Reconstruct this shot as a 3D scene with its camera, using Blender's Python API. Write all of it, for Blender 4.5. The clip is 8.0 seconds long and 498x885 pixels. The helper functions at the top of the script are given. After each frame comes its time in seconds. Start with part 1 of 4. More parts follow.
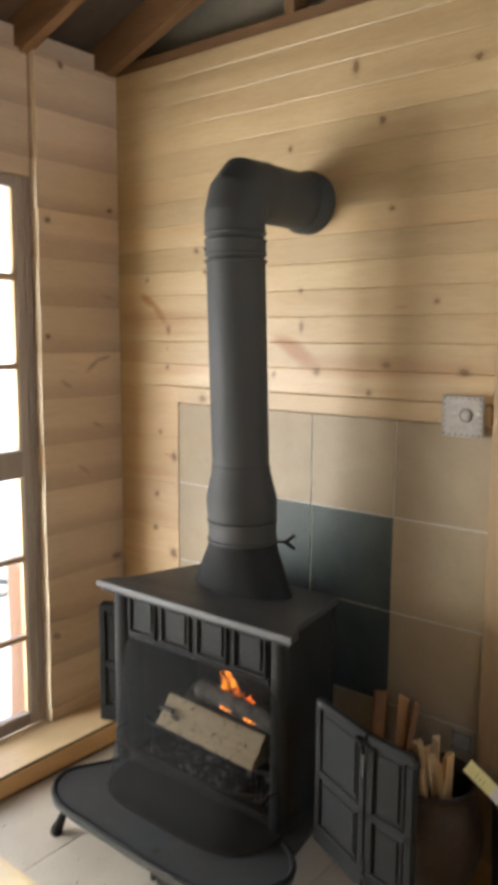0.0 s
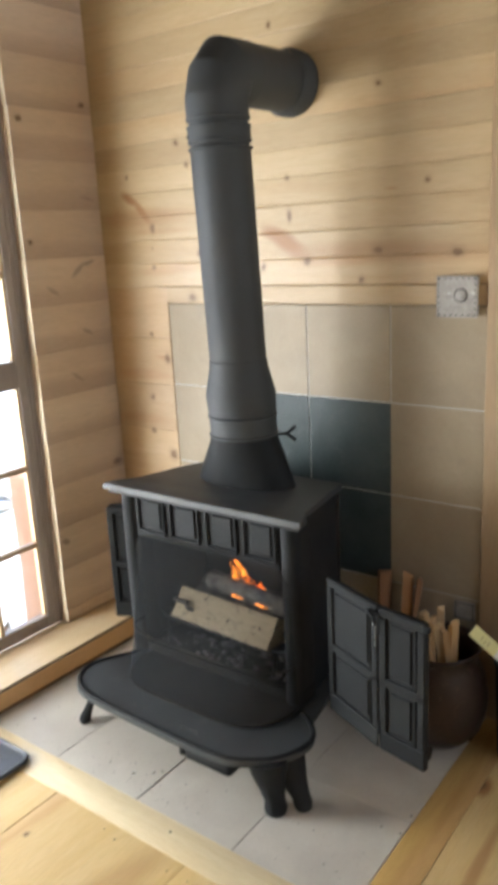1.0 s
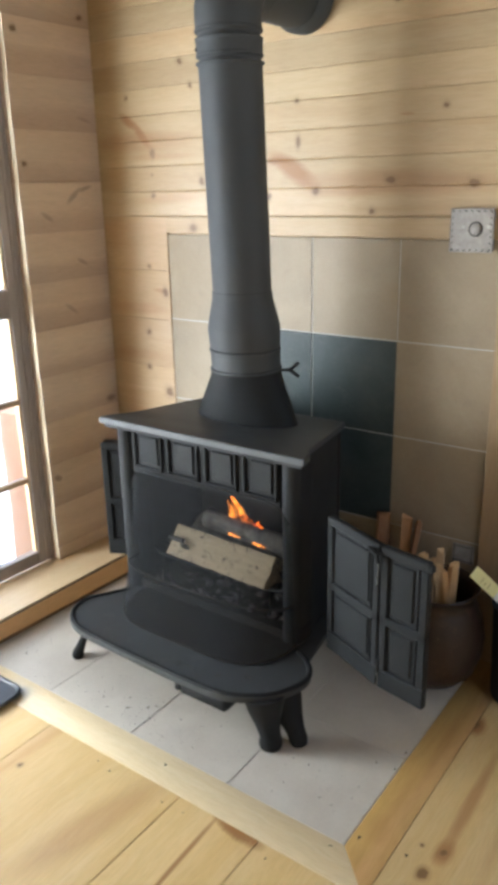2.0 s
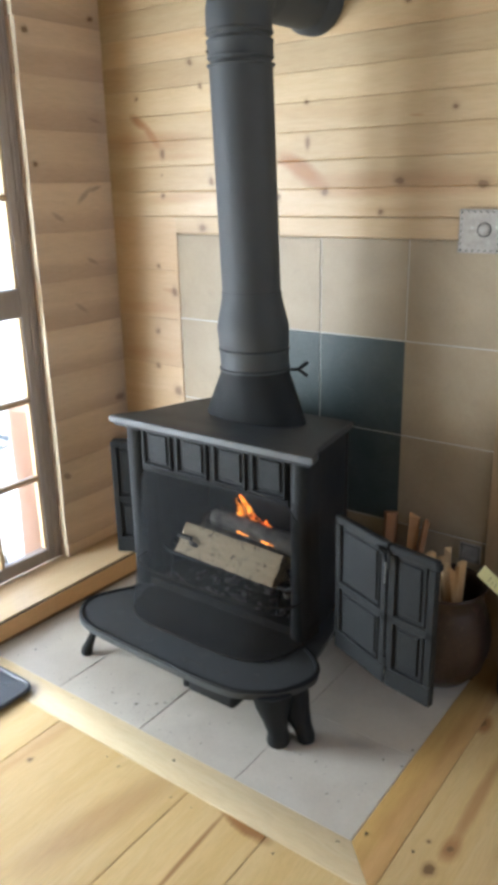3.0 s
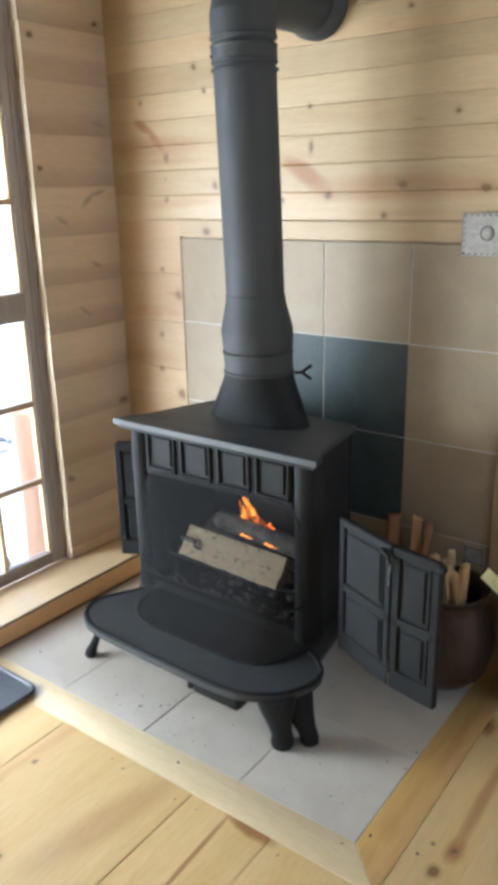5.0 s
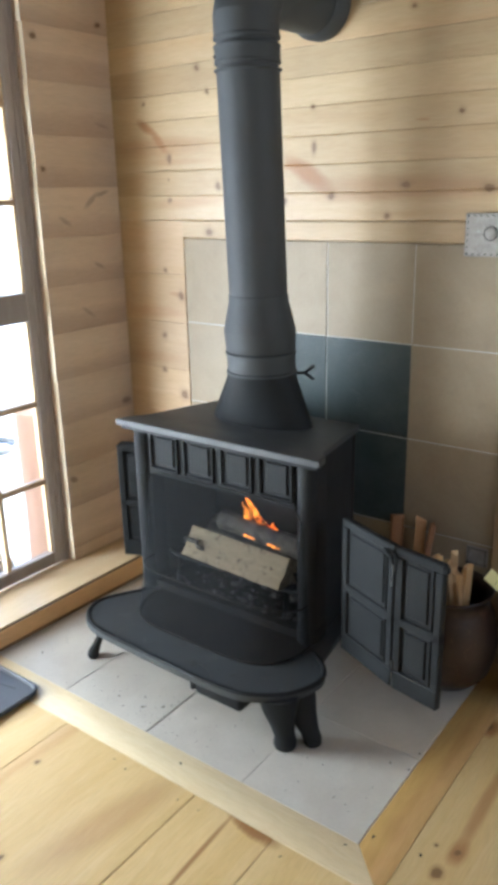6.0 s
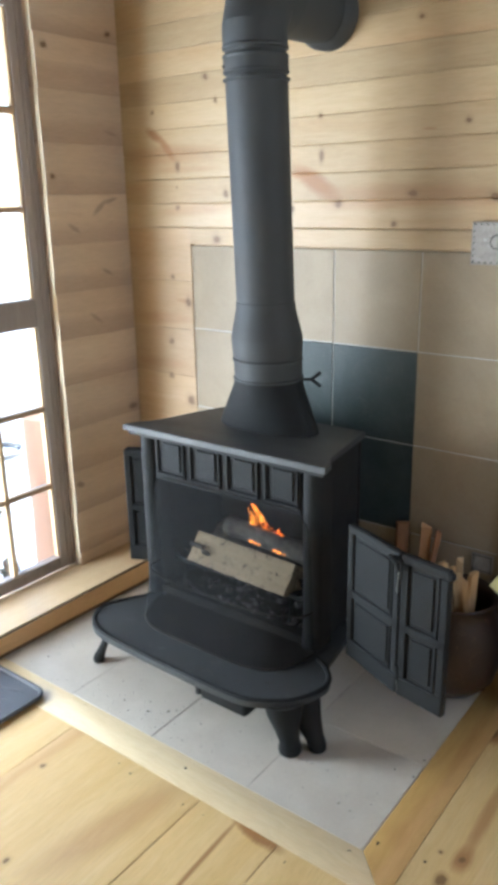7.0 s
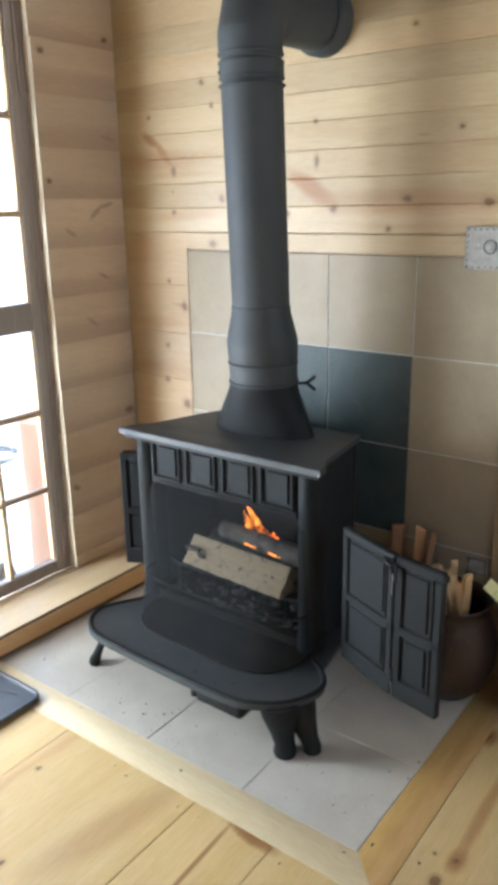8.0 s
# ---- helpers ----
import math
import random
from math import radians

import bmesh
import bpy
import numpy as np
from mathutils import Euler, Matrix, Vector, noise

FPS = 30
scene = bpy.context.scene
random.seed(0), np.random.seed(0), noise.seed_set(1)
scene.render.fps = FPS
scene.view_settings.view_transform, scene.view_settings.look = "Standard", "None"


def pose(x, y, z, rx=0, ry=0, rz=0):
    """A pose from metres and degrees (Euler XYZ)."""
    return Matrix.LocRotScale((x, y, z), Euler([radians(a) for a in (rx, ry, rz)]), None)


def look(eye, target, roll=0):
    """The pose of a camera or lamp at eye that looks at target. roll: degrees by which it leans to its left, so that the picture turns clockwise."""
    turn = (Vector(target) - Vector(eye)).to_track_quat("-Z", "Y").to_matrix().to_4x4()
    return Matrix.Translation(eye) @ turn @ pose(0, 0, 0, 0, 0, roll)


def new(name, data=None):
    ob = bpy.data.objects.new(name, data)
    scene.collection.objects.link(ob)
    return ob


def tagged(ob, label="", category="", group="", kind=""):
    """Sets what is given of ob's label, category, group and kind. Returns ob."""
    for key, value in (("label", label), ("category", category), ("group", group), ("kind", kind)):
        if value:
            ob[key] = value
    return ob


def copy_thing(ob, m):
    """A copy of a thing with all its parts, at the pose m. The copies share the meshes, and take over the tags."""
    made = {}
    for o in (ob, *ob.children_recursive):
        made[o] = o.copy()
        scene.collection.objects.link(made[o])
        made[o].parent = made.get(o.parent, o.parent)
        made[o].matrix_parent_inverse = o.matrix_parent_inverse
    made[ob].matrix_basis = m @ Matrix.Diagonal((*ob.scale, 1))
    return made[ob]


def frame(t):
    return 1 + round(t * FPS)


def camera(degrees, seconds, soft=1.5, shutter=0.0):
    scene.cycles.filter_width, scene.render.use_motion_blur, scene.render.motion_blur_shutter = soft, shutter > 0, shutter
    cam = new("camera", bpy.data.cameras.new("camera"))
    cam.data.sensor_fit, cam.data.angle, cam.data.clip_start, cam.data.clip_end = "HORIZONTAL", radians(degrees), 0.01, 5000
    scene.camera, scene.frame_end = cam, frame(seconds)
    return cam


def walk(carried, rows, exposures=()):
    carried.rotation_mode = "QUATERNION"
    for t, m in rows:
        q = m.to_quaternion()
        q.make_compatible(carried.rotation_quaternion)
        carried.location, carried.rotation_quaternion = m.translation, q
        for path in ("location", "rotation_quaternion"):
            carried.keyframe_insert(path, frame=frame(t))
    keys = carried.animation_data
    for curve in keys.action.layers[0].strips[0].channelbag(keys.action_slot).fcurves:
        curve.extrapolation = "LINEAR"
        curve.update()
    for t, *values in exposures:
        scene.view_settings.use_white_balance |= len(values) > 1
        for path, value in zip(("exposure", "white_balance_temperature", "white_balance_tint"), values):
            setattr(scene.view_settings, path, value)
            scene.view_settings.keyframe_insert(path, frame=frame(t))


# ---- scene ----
cam = camera(36.1, 8.0, soft=5.2, shutter=0.5)
PATH = [
    (0, (2.344, -2.117, 1.563), (1.114, -0.563, 1.294), 0.4),
    (0.2, (2.359, -2.135, 1.564), (1.104, -0.612, 1.245), -0.1),
    (0.5, (2.373, -2.164, 1.523), (1.093, -0.673, 1.153), -1.3),
    (0.7, (2.344, -2.177, 1.518), (1.107, -0.658, 1.126), -0.9),
    (1, (2.321, -2.166, 1.528), (1.149, -0.626, 1.021), -3.0),
    (1.2, (2.289, -2.167, 1.510), (1.120, -0.640, 0.963), -2.9),
    (1.5, (2.252, -2.174, 1.493), (1.12, -0.638, 0.895), -1.5),
    (1.8, (2.238, -2.179, 1.487), (1.135, -0.634, 0.856), -0.8),
    (2, (2.25, -2.164, 1.47), (1.131, -0.631, 0.839), -1.3),
    (3.5, (2.254, -2.188, 1.474), (1.121, -0.666, 0.843), -1.2),
    (4, (2.258, -2.188, 1.471), (1.128, -0.661, 0.847), -1.4),
    (4.5, (2.255, -2.19, 1.476), (1.121, -0.665, 0.851), -1.3),
    (6, (2.25, -2.191, 1.471), (1.108, -0.671, 0.851), -1.3),
    (6.5, (2.25, -2.196, 1.472), (1.103, -0.677, 0.857), -1.1),
    (7, (2.253, -2.202, 1.475), (1.098, -0.686, 0.87), -1.1),
    (7.5, (2.254, -2.206, 1.48), (1.105, -0.686, 0.874), -1.1),
    (8, (2.263, -2.209, 1.476), (1.113, -0.685, 0.881), -1.0),
]
walk(cam, [(t, look(eye, target, roll)) for t, eye, target, roll in PATH],
     exposures=[(0.0, 1.54, 7000, 11.5), (0.3, 1.74, 6780, 10.5), (1.0, 1.79, 6420, 9), (2.0, 1.83, 6120, 8), (4.0, 1.86, 5870, 6.5), (8.0, 1.88, 5740, 6)])

# ---------- light ----------
world = bpy.data.worlds.new("world")
scene.world = world
world.use_nodes = True
wn = world.node_tree.nodes
sky = wn.new("ShaderNodeTexSky")
sky.sky_type, sky.sun_disc = "NISHITA", False
sky.sun_elevation, sky.sun_rotation = radians(36), radians(-14)
wn["Background"].inputs[1].default_value = 0.15
world.node_tree.links.new(sky.outputs[0], wn["Background"].inputs[0])

sun = new("sun", bpy.data.lights.new("sun", "SUN"))
sun.data.energy, sun.data.angle, sun.data.color = 5.0, radians(1.0), (1.0, 0.97, 0.92)
sun.matrix_world = look((-1.5, 6, 4.5), (0, 0, 0))

# first two: outdoor light at the glazed doors; far, east: added fill, openings unseen
def area_lamp(name, width, height, energy, eye, target):
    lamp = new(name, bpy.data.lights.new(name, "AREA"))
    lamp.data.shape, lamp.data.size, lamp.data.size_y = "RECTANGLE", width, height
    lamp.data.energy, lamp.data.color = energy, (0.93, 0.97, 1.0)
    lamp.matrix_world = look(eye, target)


area_lamp("window_daylight", 0.65, 1.15, 13, (-0.42, -1.60, 0.78), (1.0, -0.7, 1.15))
area_lamp("window_daylight_sky", 1.5, 1.1, 29, (-1.40, -2.35, 0.95), (1.2, -0.4, 1.75))
# two fill lamps added to lift the room; no windows known there
area_lamp("fill_far", 1.30, 1.6, 6.0, (-0.40, -3.27, 1.42), (1.0, -3.0, 1.3))
area_lamp("fill_east", 1.5, 1.2, 1.3, (3.76, -0.85, 1.6), (0.0, -0.75, 1.3))


# ---------- materials ----------
def shader(name, rough=0.5, metal=0.0):
    m = bpy.data.materials.new(name)
    m.use_nodes = True
    b = m.node_tree.nodes["Principled BSDF"]
    b.inputs["Roughness"].default_value, b.inputs["Metallic"].default_value = rough, metal
    return m, m.node_tree.nodes, m.node_tree.links, b


def ramp(nodes, stops):
    r = nodes.new("ShaderNodeValToRGB").color_ramp
    while len(r.elements) < len(stops):
        r.elements.new(0.5)
    for e, (p, c) in zip(r.elements, stops):
        e.position, e.color = p, (*c, 1) if len(c) == 3 else c
    return nodes[-1]


def tex(nodes, links, vec, scale, detail=4, dist=0.0, rough=0.55):
    n = nodes.new("ShaderNodeTexNoise")
    n.inputs["Scale"].default_value, n.inputs["Detail"].default_value = scale, detail
    n.inputs["Distortion"].default_value, n.inputs["Roughness"].default_value = dist, rough
    links.new(vec, n.inputs["Vector"])
    return n.outputs["Fac"]


def math_node(nodes, links, op, a, b=None, clamp=False):
    n = nodes.new("ShaderNodeMath")
    n.operation, n.use_clamp = op, clamp
    for i, v in enumerate((a, b)):
        if v is None:
            continue
        if isinstance(v, (int, float)):
            n.inputs[i].default_value = v
        else:
            links.new(v, n.inputs[i])
    return n.outputs[0]


def mix(nodes, links, kind, fac, a, b):
    n = nodes.new("ShaderNodeMix")
    n.data_type, n.blend_type = "RGBA", kind
    for sock, v in ((n.inputs[0], fac), (n.inputs[6], a), (n.inputs[7], b)):
        if isinstance(v, (int, float)):
            sock.default_value = v
        elif isinstance(v, tuple):
            sock.default_value = (*v, 1)
        else:
            links.new(v, sock)
    return n.outputs[2]


def bump(nodes, links, b, height, strength, distance):
    n = nodes.new("ShaderNodeBump")
    n.inputs["Strength"].default_value, n.inputs["Distance"].default_value = strength, distance
    links.new(height, n.inputs["Height"])
    links.new(n.outputs[0], b.inputs["Normal"])


def wood(name, axis, pale, deep, rough=0.5, knots=(), flames=(), auto=0.0, streak=0.5, vary=0.25, tint=(0.56, 0.33, 0.17), coat=0.0, flecks=0.0, plane="", bands=()):
    """Pine with grain along an axis. knots: (a, b, c, radius along, radius across) in world metres; auto: how strongly
    scattered knots show; bands: foot and width of boards that are darker along their lower edge."""
    m, nodes, links, b = shader(name, rough)
    geo = nodes.new("ShaderNodeNewGeometry")
    info = nodes.new("ShaderNodeObjectInfo")
    pos = geo.outputs["Position"]
    off = nodes.new("ShaderNodeVectorMath")
    off.operation = "MULTIPLY_ADD"
    links.new(info.outputs["Random"], off.inputs[0])
    off.inputs[1].default_value = (7.3, 5.1, 9.7)
    links.new(pos, off.inputs[2])
    stretch = nodes.new("ShaderNodeVectorMath")
    stretch.operation = "MULTIPLY"
    s = [1.0, 1.0, 1.0]
    s["xyz".index(axis)] = 0.07
    stretch.inputs[1].default_value = s
    links.new(off.outputs[0], stretch.inputs[0])
    warp = tex(nodes, links, off.outputs[0], 3.0, 2)
    v2 = nodes.new("ShaderNodeVectorMath")
    v2.operation = "MULTIPLY_ADD"
    links.new(warp, v2.inputs[0])
    v2.inputs[1].default_value = [0.05 if a != axis else 0.0 for a in "xyz"]
    links.new(stretch.outputs[0], v2.inputs[2])
    vec = v2.outputs[0]
    broad = tex(nodes, links, vec, 9.0, 2, 0.6)
    grain = tex(nodes, links, vec, 55.0, 4, 1.2, 0.6)
    fine = tex(nodes, links, vec, 260.0, 3)
    r = ramp(nodes, [(0.3, pale), (0.72, deep)])
    mixf = math_node(nodes, links, "ADD", math_node(nodes, links, "MULTIPLY", broad, 0.62), math_node(nodes, links, "MULTIPLY", grain, 0.38))
    links.new(mixf, r.inputs[0])
    col = r.outputs[0]
    # reddish heartwood streaks
    heart = tex(nodes, links, vec, 4.0, 2, 0.8)
    hr = ramp(nodes, [(0.55, (0, 0, 0)), (0.75, (1, 1, 1))])
    links.new(heart, hr.inputs[0])
    col = mix(nodes, links, "MIX", math_node(nodes, links, "MULTIPLY", hr.outputs[0], streak), col, tint)
    # each board darker towards its lower edge
    if bands:
        xyz = nodes.new("ShaderNodeSeparateXYZ")
        links.new(pos, xyz.inputs[0])
        step = math_node(nodes, links, "FRACT", math_node(nodes, links, "DIVIDE", math_node(nodes, links, "SUBTRACT", xyz.outputs[2], bands[0]), bands[1]))
        edge = math_node(nodes, links, "ADD", step, math_node(nodes, links, "MULTIPLY", math_node(nodes, links, "SUBTRACT", heart, 0.5), 0.9))
        br = ramp(nodes, [(0.0, (0.9, 0.9, 0.9)), (0.16, (0.75, 0.75, 0.75)), (0.42, (0, 0, 0))])
        links.new(edge, br.inputs[0])
        col = mix(nodes, links, "MIX", math_node(nodes, links, "MULTIPLY", br.outputs[0], 0.62), col, tint)
    # each board a little lighter, darker or redder
    lum = math_node(nodes, links, "MULTIPLY_ADD", info.outputs["Random"], vary)
    lum.node.inputs[2].default_value = 1.0 - vary * 0.6
    col = mix(nodes, links, "MULTIPLY", 1.0, col, lum)
    fr = ramp(nodes, [(0.25, (0.82, 0.8, 0.76)), (0.6, (1, 1, 1))])
    links.new(fine, fr.inputs[0])
    col = mix(nodes, links, "MULTIPLY", 0.6, col, fr.outputs[0])
    mask = None
    # slanting reddish figure round a knot: (x, z or y, angle, half length, half width, strength)
    for fx, fz, ang, fl_, fw, st in flames:
        mp = nodes.new("ShaderNodeMapping")
        mp.vector_type = "TEXTURE"
        if plane:
            mp.inputs["Location"].default_value, mp.inputs["Rotation"].default_value = (0, fx, fz), (radians(-ang), 0, 0)
            mp.inputs["Scale"].default_value = (1, fl_, fw)
        elif axis == "y":
            mp.inputs["Location"].default_value, mp.inputs["Rotation"].default_value = (fx, fz, 0), (0, 0, radians(ang))
            mp.inputs["Scale"].default_value = (fw, fl_, 1)
        else:
            mp.inputs["Location"].default_value, mp.inputs["Rotation"].default_value = (fx, 0, fz), (0, radians(ang), 0)
            mp.inputs["Scale"].default_value = (fl_, 1, fw)
        links.new(pos, mp.inputs["Vector"])
        ln = nodes.new("ShaderNodeVectorMath")
        ln.operation = "LENGTH"
        links.new(mp.outputs[0], ln.inputs[0])
        rough_edge = math_node(nodes, links, "ADD", ln.outputs["Value"], math_node(nodes, links, "MULTIPLY", grain, 0.6))
        fr2 = ramp(nodes, [(0.5, (1, 1, 1)), (0.9, (0, 0, 0))])
        links.new(math_node(nodes, links, "MULTIPLY", rough_edge, 0.75), fr2.inputs[0])
        col = mix(nodes, links, "MIX", math_node(nodes, links, "MULTIPLY", fr2.outputs[0], st), col, (0.22, 0.145, 0.11) if plane else (0.33, 0.16, 0.055))
    wob = nodes.new("ShaderNodeTexNoise")
    wob.inputs["Scale"].default_value = 30
    links.new(pos, wob.inputs["Vector"])
    wv = nodes.new("ShaderNodeVectorMath")
    wv.operation = "MULTIPLY_ADD"
    links.new(wob.outputs["Color"], wv.inputs[0])
    wv.inputs[1].default_value = (0.02, 0.02, 0.02)
    links.new(pos, wv.inputs[2])
    halo = None
    for a, c, d, rl, rc in knots:
        sub = nodes.new("ShaderNodeVectorMath")
        sub.operation = "SUBTRACT"
        links.new(wv.outputs[0], sub.inputs[0])
        sub.inputs[1].default_value = (a + 0.01, c + 0.01, d + 0.01)
        div = nodes.new("ShaderNodeVectorMath")
        div.operation = "DIVIDE"
        links.new(sub.outputs[0], div.inputs[0])
        div.inputs[1].default_value = [rl if x == axis else rc for x in "xyz"]
        ln = nodes.new("ShaderNodeVectorMath")
        ln.operation = "LENGTH"
        links.new(div.outputs[0], ln.inputs[0])
        mask = ln.outputs["Value"] if mask is None else math_node(nodes, links, "MINIMUM", mask, ln.outputs["Value"])
    if auto:
        vs = nodes.new("ShaderNodeVectorMath")
        vs.operation = "MULTIPLY"
        vs.inputs[1].default_value = [0.6 if x == axis else 1.0 for x in "xyz"]
        links.new(off.outputs[0], vs.inputs[0])
        vor = nodes.new("ShaderNodeTexVoronoi")
        vor.inputs["Scale"].default_value = auto
        links.new(vs.outputs[0], vor.inputs["Vector"])
        dd = math_node(nodes, links, "MULTIPLY", vor.outputs["Distance"], 9.0)
        mask = dd if mask is None else math_node(nodes, links, "MINIMUM", mask, dd)
    if mask is not None:
        kr = ramp(nodes, [(0.0, (0.92, 0.92, 0.92)), (0.16, (0.8, 0.8, 0.8)), (0.28, (0.9, 0.9, 0.9)), (0.40, (0.62, 0.62, 0.62)), (0.52, (0.2, 0.2, 0.2)), (1.0, (0, 0, 0))])
        links.new(math_node(nodes, links, "MULTIPLY", mask, 0.45), kr.inputs[0])
        col = mix(nodes, links, "MIX", kr.outputs[0], col, (0.15, 0.078, 0.03))
    if flecks:
        fk = ramp(nodes, [(0.57, (0, 0, 0)), (0.65, (1, 1, 1))])
        links.new(tex(nodes, links, off.outputs[0], 55.0, 5, 0.8, 0.7), fk.inputs[0])
        col = mix(nodes, links, "MIX", math_node(nodes, links, "MULTIPLY", fk.outputs[0], flecks), col, (0.035, 0.028, 0.022))
    links.new(col, b.inputs["Base Color"])
    b.inputs["Coat Weight"].default_value, b.inputs["Coat Roughness"].default_value = coat, 0.25
    bump(nodes, links, b, math_node(nodes, links, "ADD", grain, fine), 0.25, 0.0015)
    return m


def mottled(name, a, b_, scale, rough, metal=0.0, bumpy=0.2, dist=0.002, fine=120.0, spec=0.5, third=None, patchy=0.3):
    """A surface of two blended colours at a coarse and a fine scale."""
    m, nodes, links, b = shader(name, rough, metal)
    geo = nodes.new("ShaderNodeNewGeometry")
    info = nodes.new("ShaderNodeObjectInfo")
    off = nodes.new("ShaderNodeVectorMath")
    off.operation = "MULTIPLY_ADD"
    links.new(info.outputs["Random"], off.inputs[0])
    off.inputs[1].default_value = (3.3, 5.7, 2.9)
    links.new(geo.outputs["Position"], off.inputs[2])
    big = tex(nodes, links, off.outputs[0], scale, 5, 0.5)
    small = tex(nodes, links, off.outputs[0], fine, 3)
    r = ramp(nodes, [(0.32, a), (0.68, b_)])
    links.new(math_node(nodes, links, "ADD", math_node(nodes, links, "MULTIPLY", big, 0.75), math_node(nodes, links, "MULTIPLY", small, 0.25)), r.inputs[0])
    col = r.outputs[0]
    if third:
        t3 = tex(nodes, links, off.outputs[0], scale * 2.7, 6, 1.0, 0.7)
        r3 = ramp(nodes, [(0.58, (0, 0, 0)), (0.7, (1, 1, 1))])
        links.new(t3, r3.inputs[0])
        col = mix(nodes, links, "MIX", math_node(nodes, links, "MULTIPLY", r3.outputs[0], 0.7), col, third)
    links.new(col, b.inputs["Base Color"])
    rr = math_node(nodes, links, "MULTIPLY_ADD", big, patchy)
    rr.node.inputs[2].default_value = rough - patchy / 2
    links.new(rr, b.inputs["Roughness"])
    b.inputs["Specular IOR Level"].default_value = spec
    bump(nodes, links, b, math_node(nodes, links, "ADD", big, small), bumpy, dist)
    return m


WALL_KNOTS = [
    (0.886, 0, 1.605, 0.0081, 0.0168), (0.95, 0, 1.456, 0.0118, 0.0112), (0.161, 0, 1.786, 0.0067, 0.0080), (0.883, 0, 1.722, 0.0081, 0.0088),
    (1.366, 0, 1.675, 0.0074, 0.0072), (1.149, 0, 1.396, 0.0096, 0.0104), (0.774, 0, 1.441, 0.0096, 0.0120), (1.206, 0, 1.487, 0.0148, 0.0104),
    (1.457, 0, 1.473, 0.0163, 0.0120), (0.417, 0, 1.881, 0.0111, 0.0104), (0.458, 0, 1.801, 0.0081, 0.0088), (0.272, 0, 1.594, 0.0096, 0.0144),
    (0.495, 0, 1.497, 0.0096, 0.0144), (0.268, 0, 1.453, 0.0074, 0.0072), (0.267, 0, 1.526, 0.0037, 0.0048), (1.21, 0, 1.954, 0.0096, 0.0080),
    (0.832, 0, 2.176, 0.0081, 0.0080), (1.169, 0, 2.212, 0.0111, 0.0104), (1.073, 0, 2.381, 0.0104, 0.0200), (1.46, 0, 2.333, 0.0133, 0.0088),
]
WALL_FLAMES = [
    (0.868, 1.522, 30, 0.14, 0.042, 0.95), (0.825, 1.546, 6, 0.09, 0.018, 0.75), (1.24, 1.477, 2, 0.48, 0.05, 0.45), (1.05, 1.452, 0, 0.26, 0.026, 0.32),
    (0.165, 1.706, 30, 0.060, 0.024, 0.95), (0.225, 1.657, 48, 0.075, 0.022, 0.85), (0.22, 1.634, 0, 0.345, 0.047, 0.42), (0.35, 1.444, -3, 0.276, 0.030, 0.35),
    (0.30, 1.584, 0, 0.230, 0.016, 0.3), (1.25, 1.661, 3, 0.034, 0.004, 0.6),
]
pine_wall = wood("pine_wall_boards", "x", (0.57, 0.445, 0.262), (0.46, 0.325, 0.17), 0.42, WALL_KNOTS, WALL_FLAMES, 0, 0.3, 0.2, coat=0.15)
pine_strip = wood("pine_strip", "x", (0.55, 0.42, 0.25), (0.45, 0.31, 0.155), 0.42, [(0.451, 0, 1.342, 0.016, 0.014)], (), 0, 0.35, 0.1)
pine_post = wood("pine_upright_board", "z", (0.46, 0.34, 0.21), (0.36, 0.25, 0.14), 0.42, (), (), 0, 0.4, 0.15)
pine_stub = wood("pine_short_boards", "x", (0.57, 0.415, 0.245), (0.46, 0.31, 0.16), 0.42,
                 [(0.223, 0, 1.199, 0.010, 0.008), (0.300, 0, 1.107, 0.012, 0.016), (0.204, 0, 0.949, 0.012, 0.012), (0.194, 0, 0.812, 0.012, 0.010),
                  (0.291, 0, 0.722, 0.018, 0.018)], [(0.275, 1.112, 4, 0.05, 0.012, 0.4), (0.18, 1.04, 0, 0.20, 0.03, 0.3), (0.15, 0.86, 0, 0.2, 0.03, 0.3)], 0, 0.5, 0.15)
SIDE_FLAMES = [
    (-0.142, 1.458, -38, 0.06, 0.015, 0.5), (-0.085, 1.482, -15, 0.045, 0.012, 0.55), (-0.273, 1.387, 30, 0.045, 0.013, 0.45), (-0.125, 1.221, 25, 0.04, 0.012, 0.5),
    (-0.199, 1.052, 35, 0.05, 0.012, 0.4), (-0.036, 0.666, 0, 0.035, 0.02, 0.8), (-0.35, 0.413, 30, 0.03, 0.018, 0.7), (-0.06, 1.72, 12, 0.05, 0.010, 0.35),
]
pine_side = wood("pine_side_wall", "y", (0.75, 0.60, 0.455), (0.635, 0.485, 0.355), 0.5,
                 [(0, -0.268, 2.534, 0.012, 0.010), (0, -0.352, 1.565, 0.010, 0.009), (0, -0.340, 1.985, 0.012, 0.010), (0, -0.045, 2.055, 0.012, 0.010)], SIDE_FLAMES, 0, 0.3, 0.14, (0.43, 0.295, 0.215), plane="yz", bands=(0.125, 0.1725))
FLOOR_FLAMES = [
    (1.292, -1.16, 2, 0.24, 0.010, 0.9), (1.365, -1.02, 86, 0.10, 0.030, 0.95), (1.325, -1.02, 75, 0.07, 0.022, 0.7), (1.05, -1.2, -12, 0.34, 0.075, 0.42), (1.783, -0.62, 1, 0.28, 0.024, 0.7),
    (1.786, -0.798, 0, 0.06, 0.03, 0.8), (1.695, -0.327, 10, 0.06, 0.035, 0.95), (1.88, -0.55, 0, 0.4, 0.03, 0.4), (1.767, -0.879, 0, 0.035, 0.025, 0.35),
]
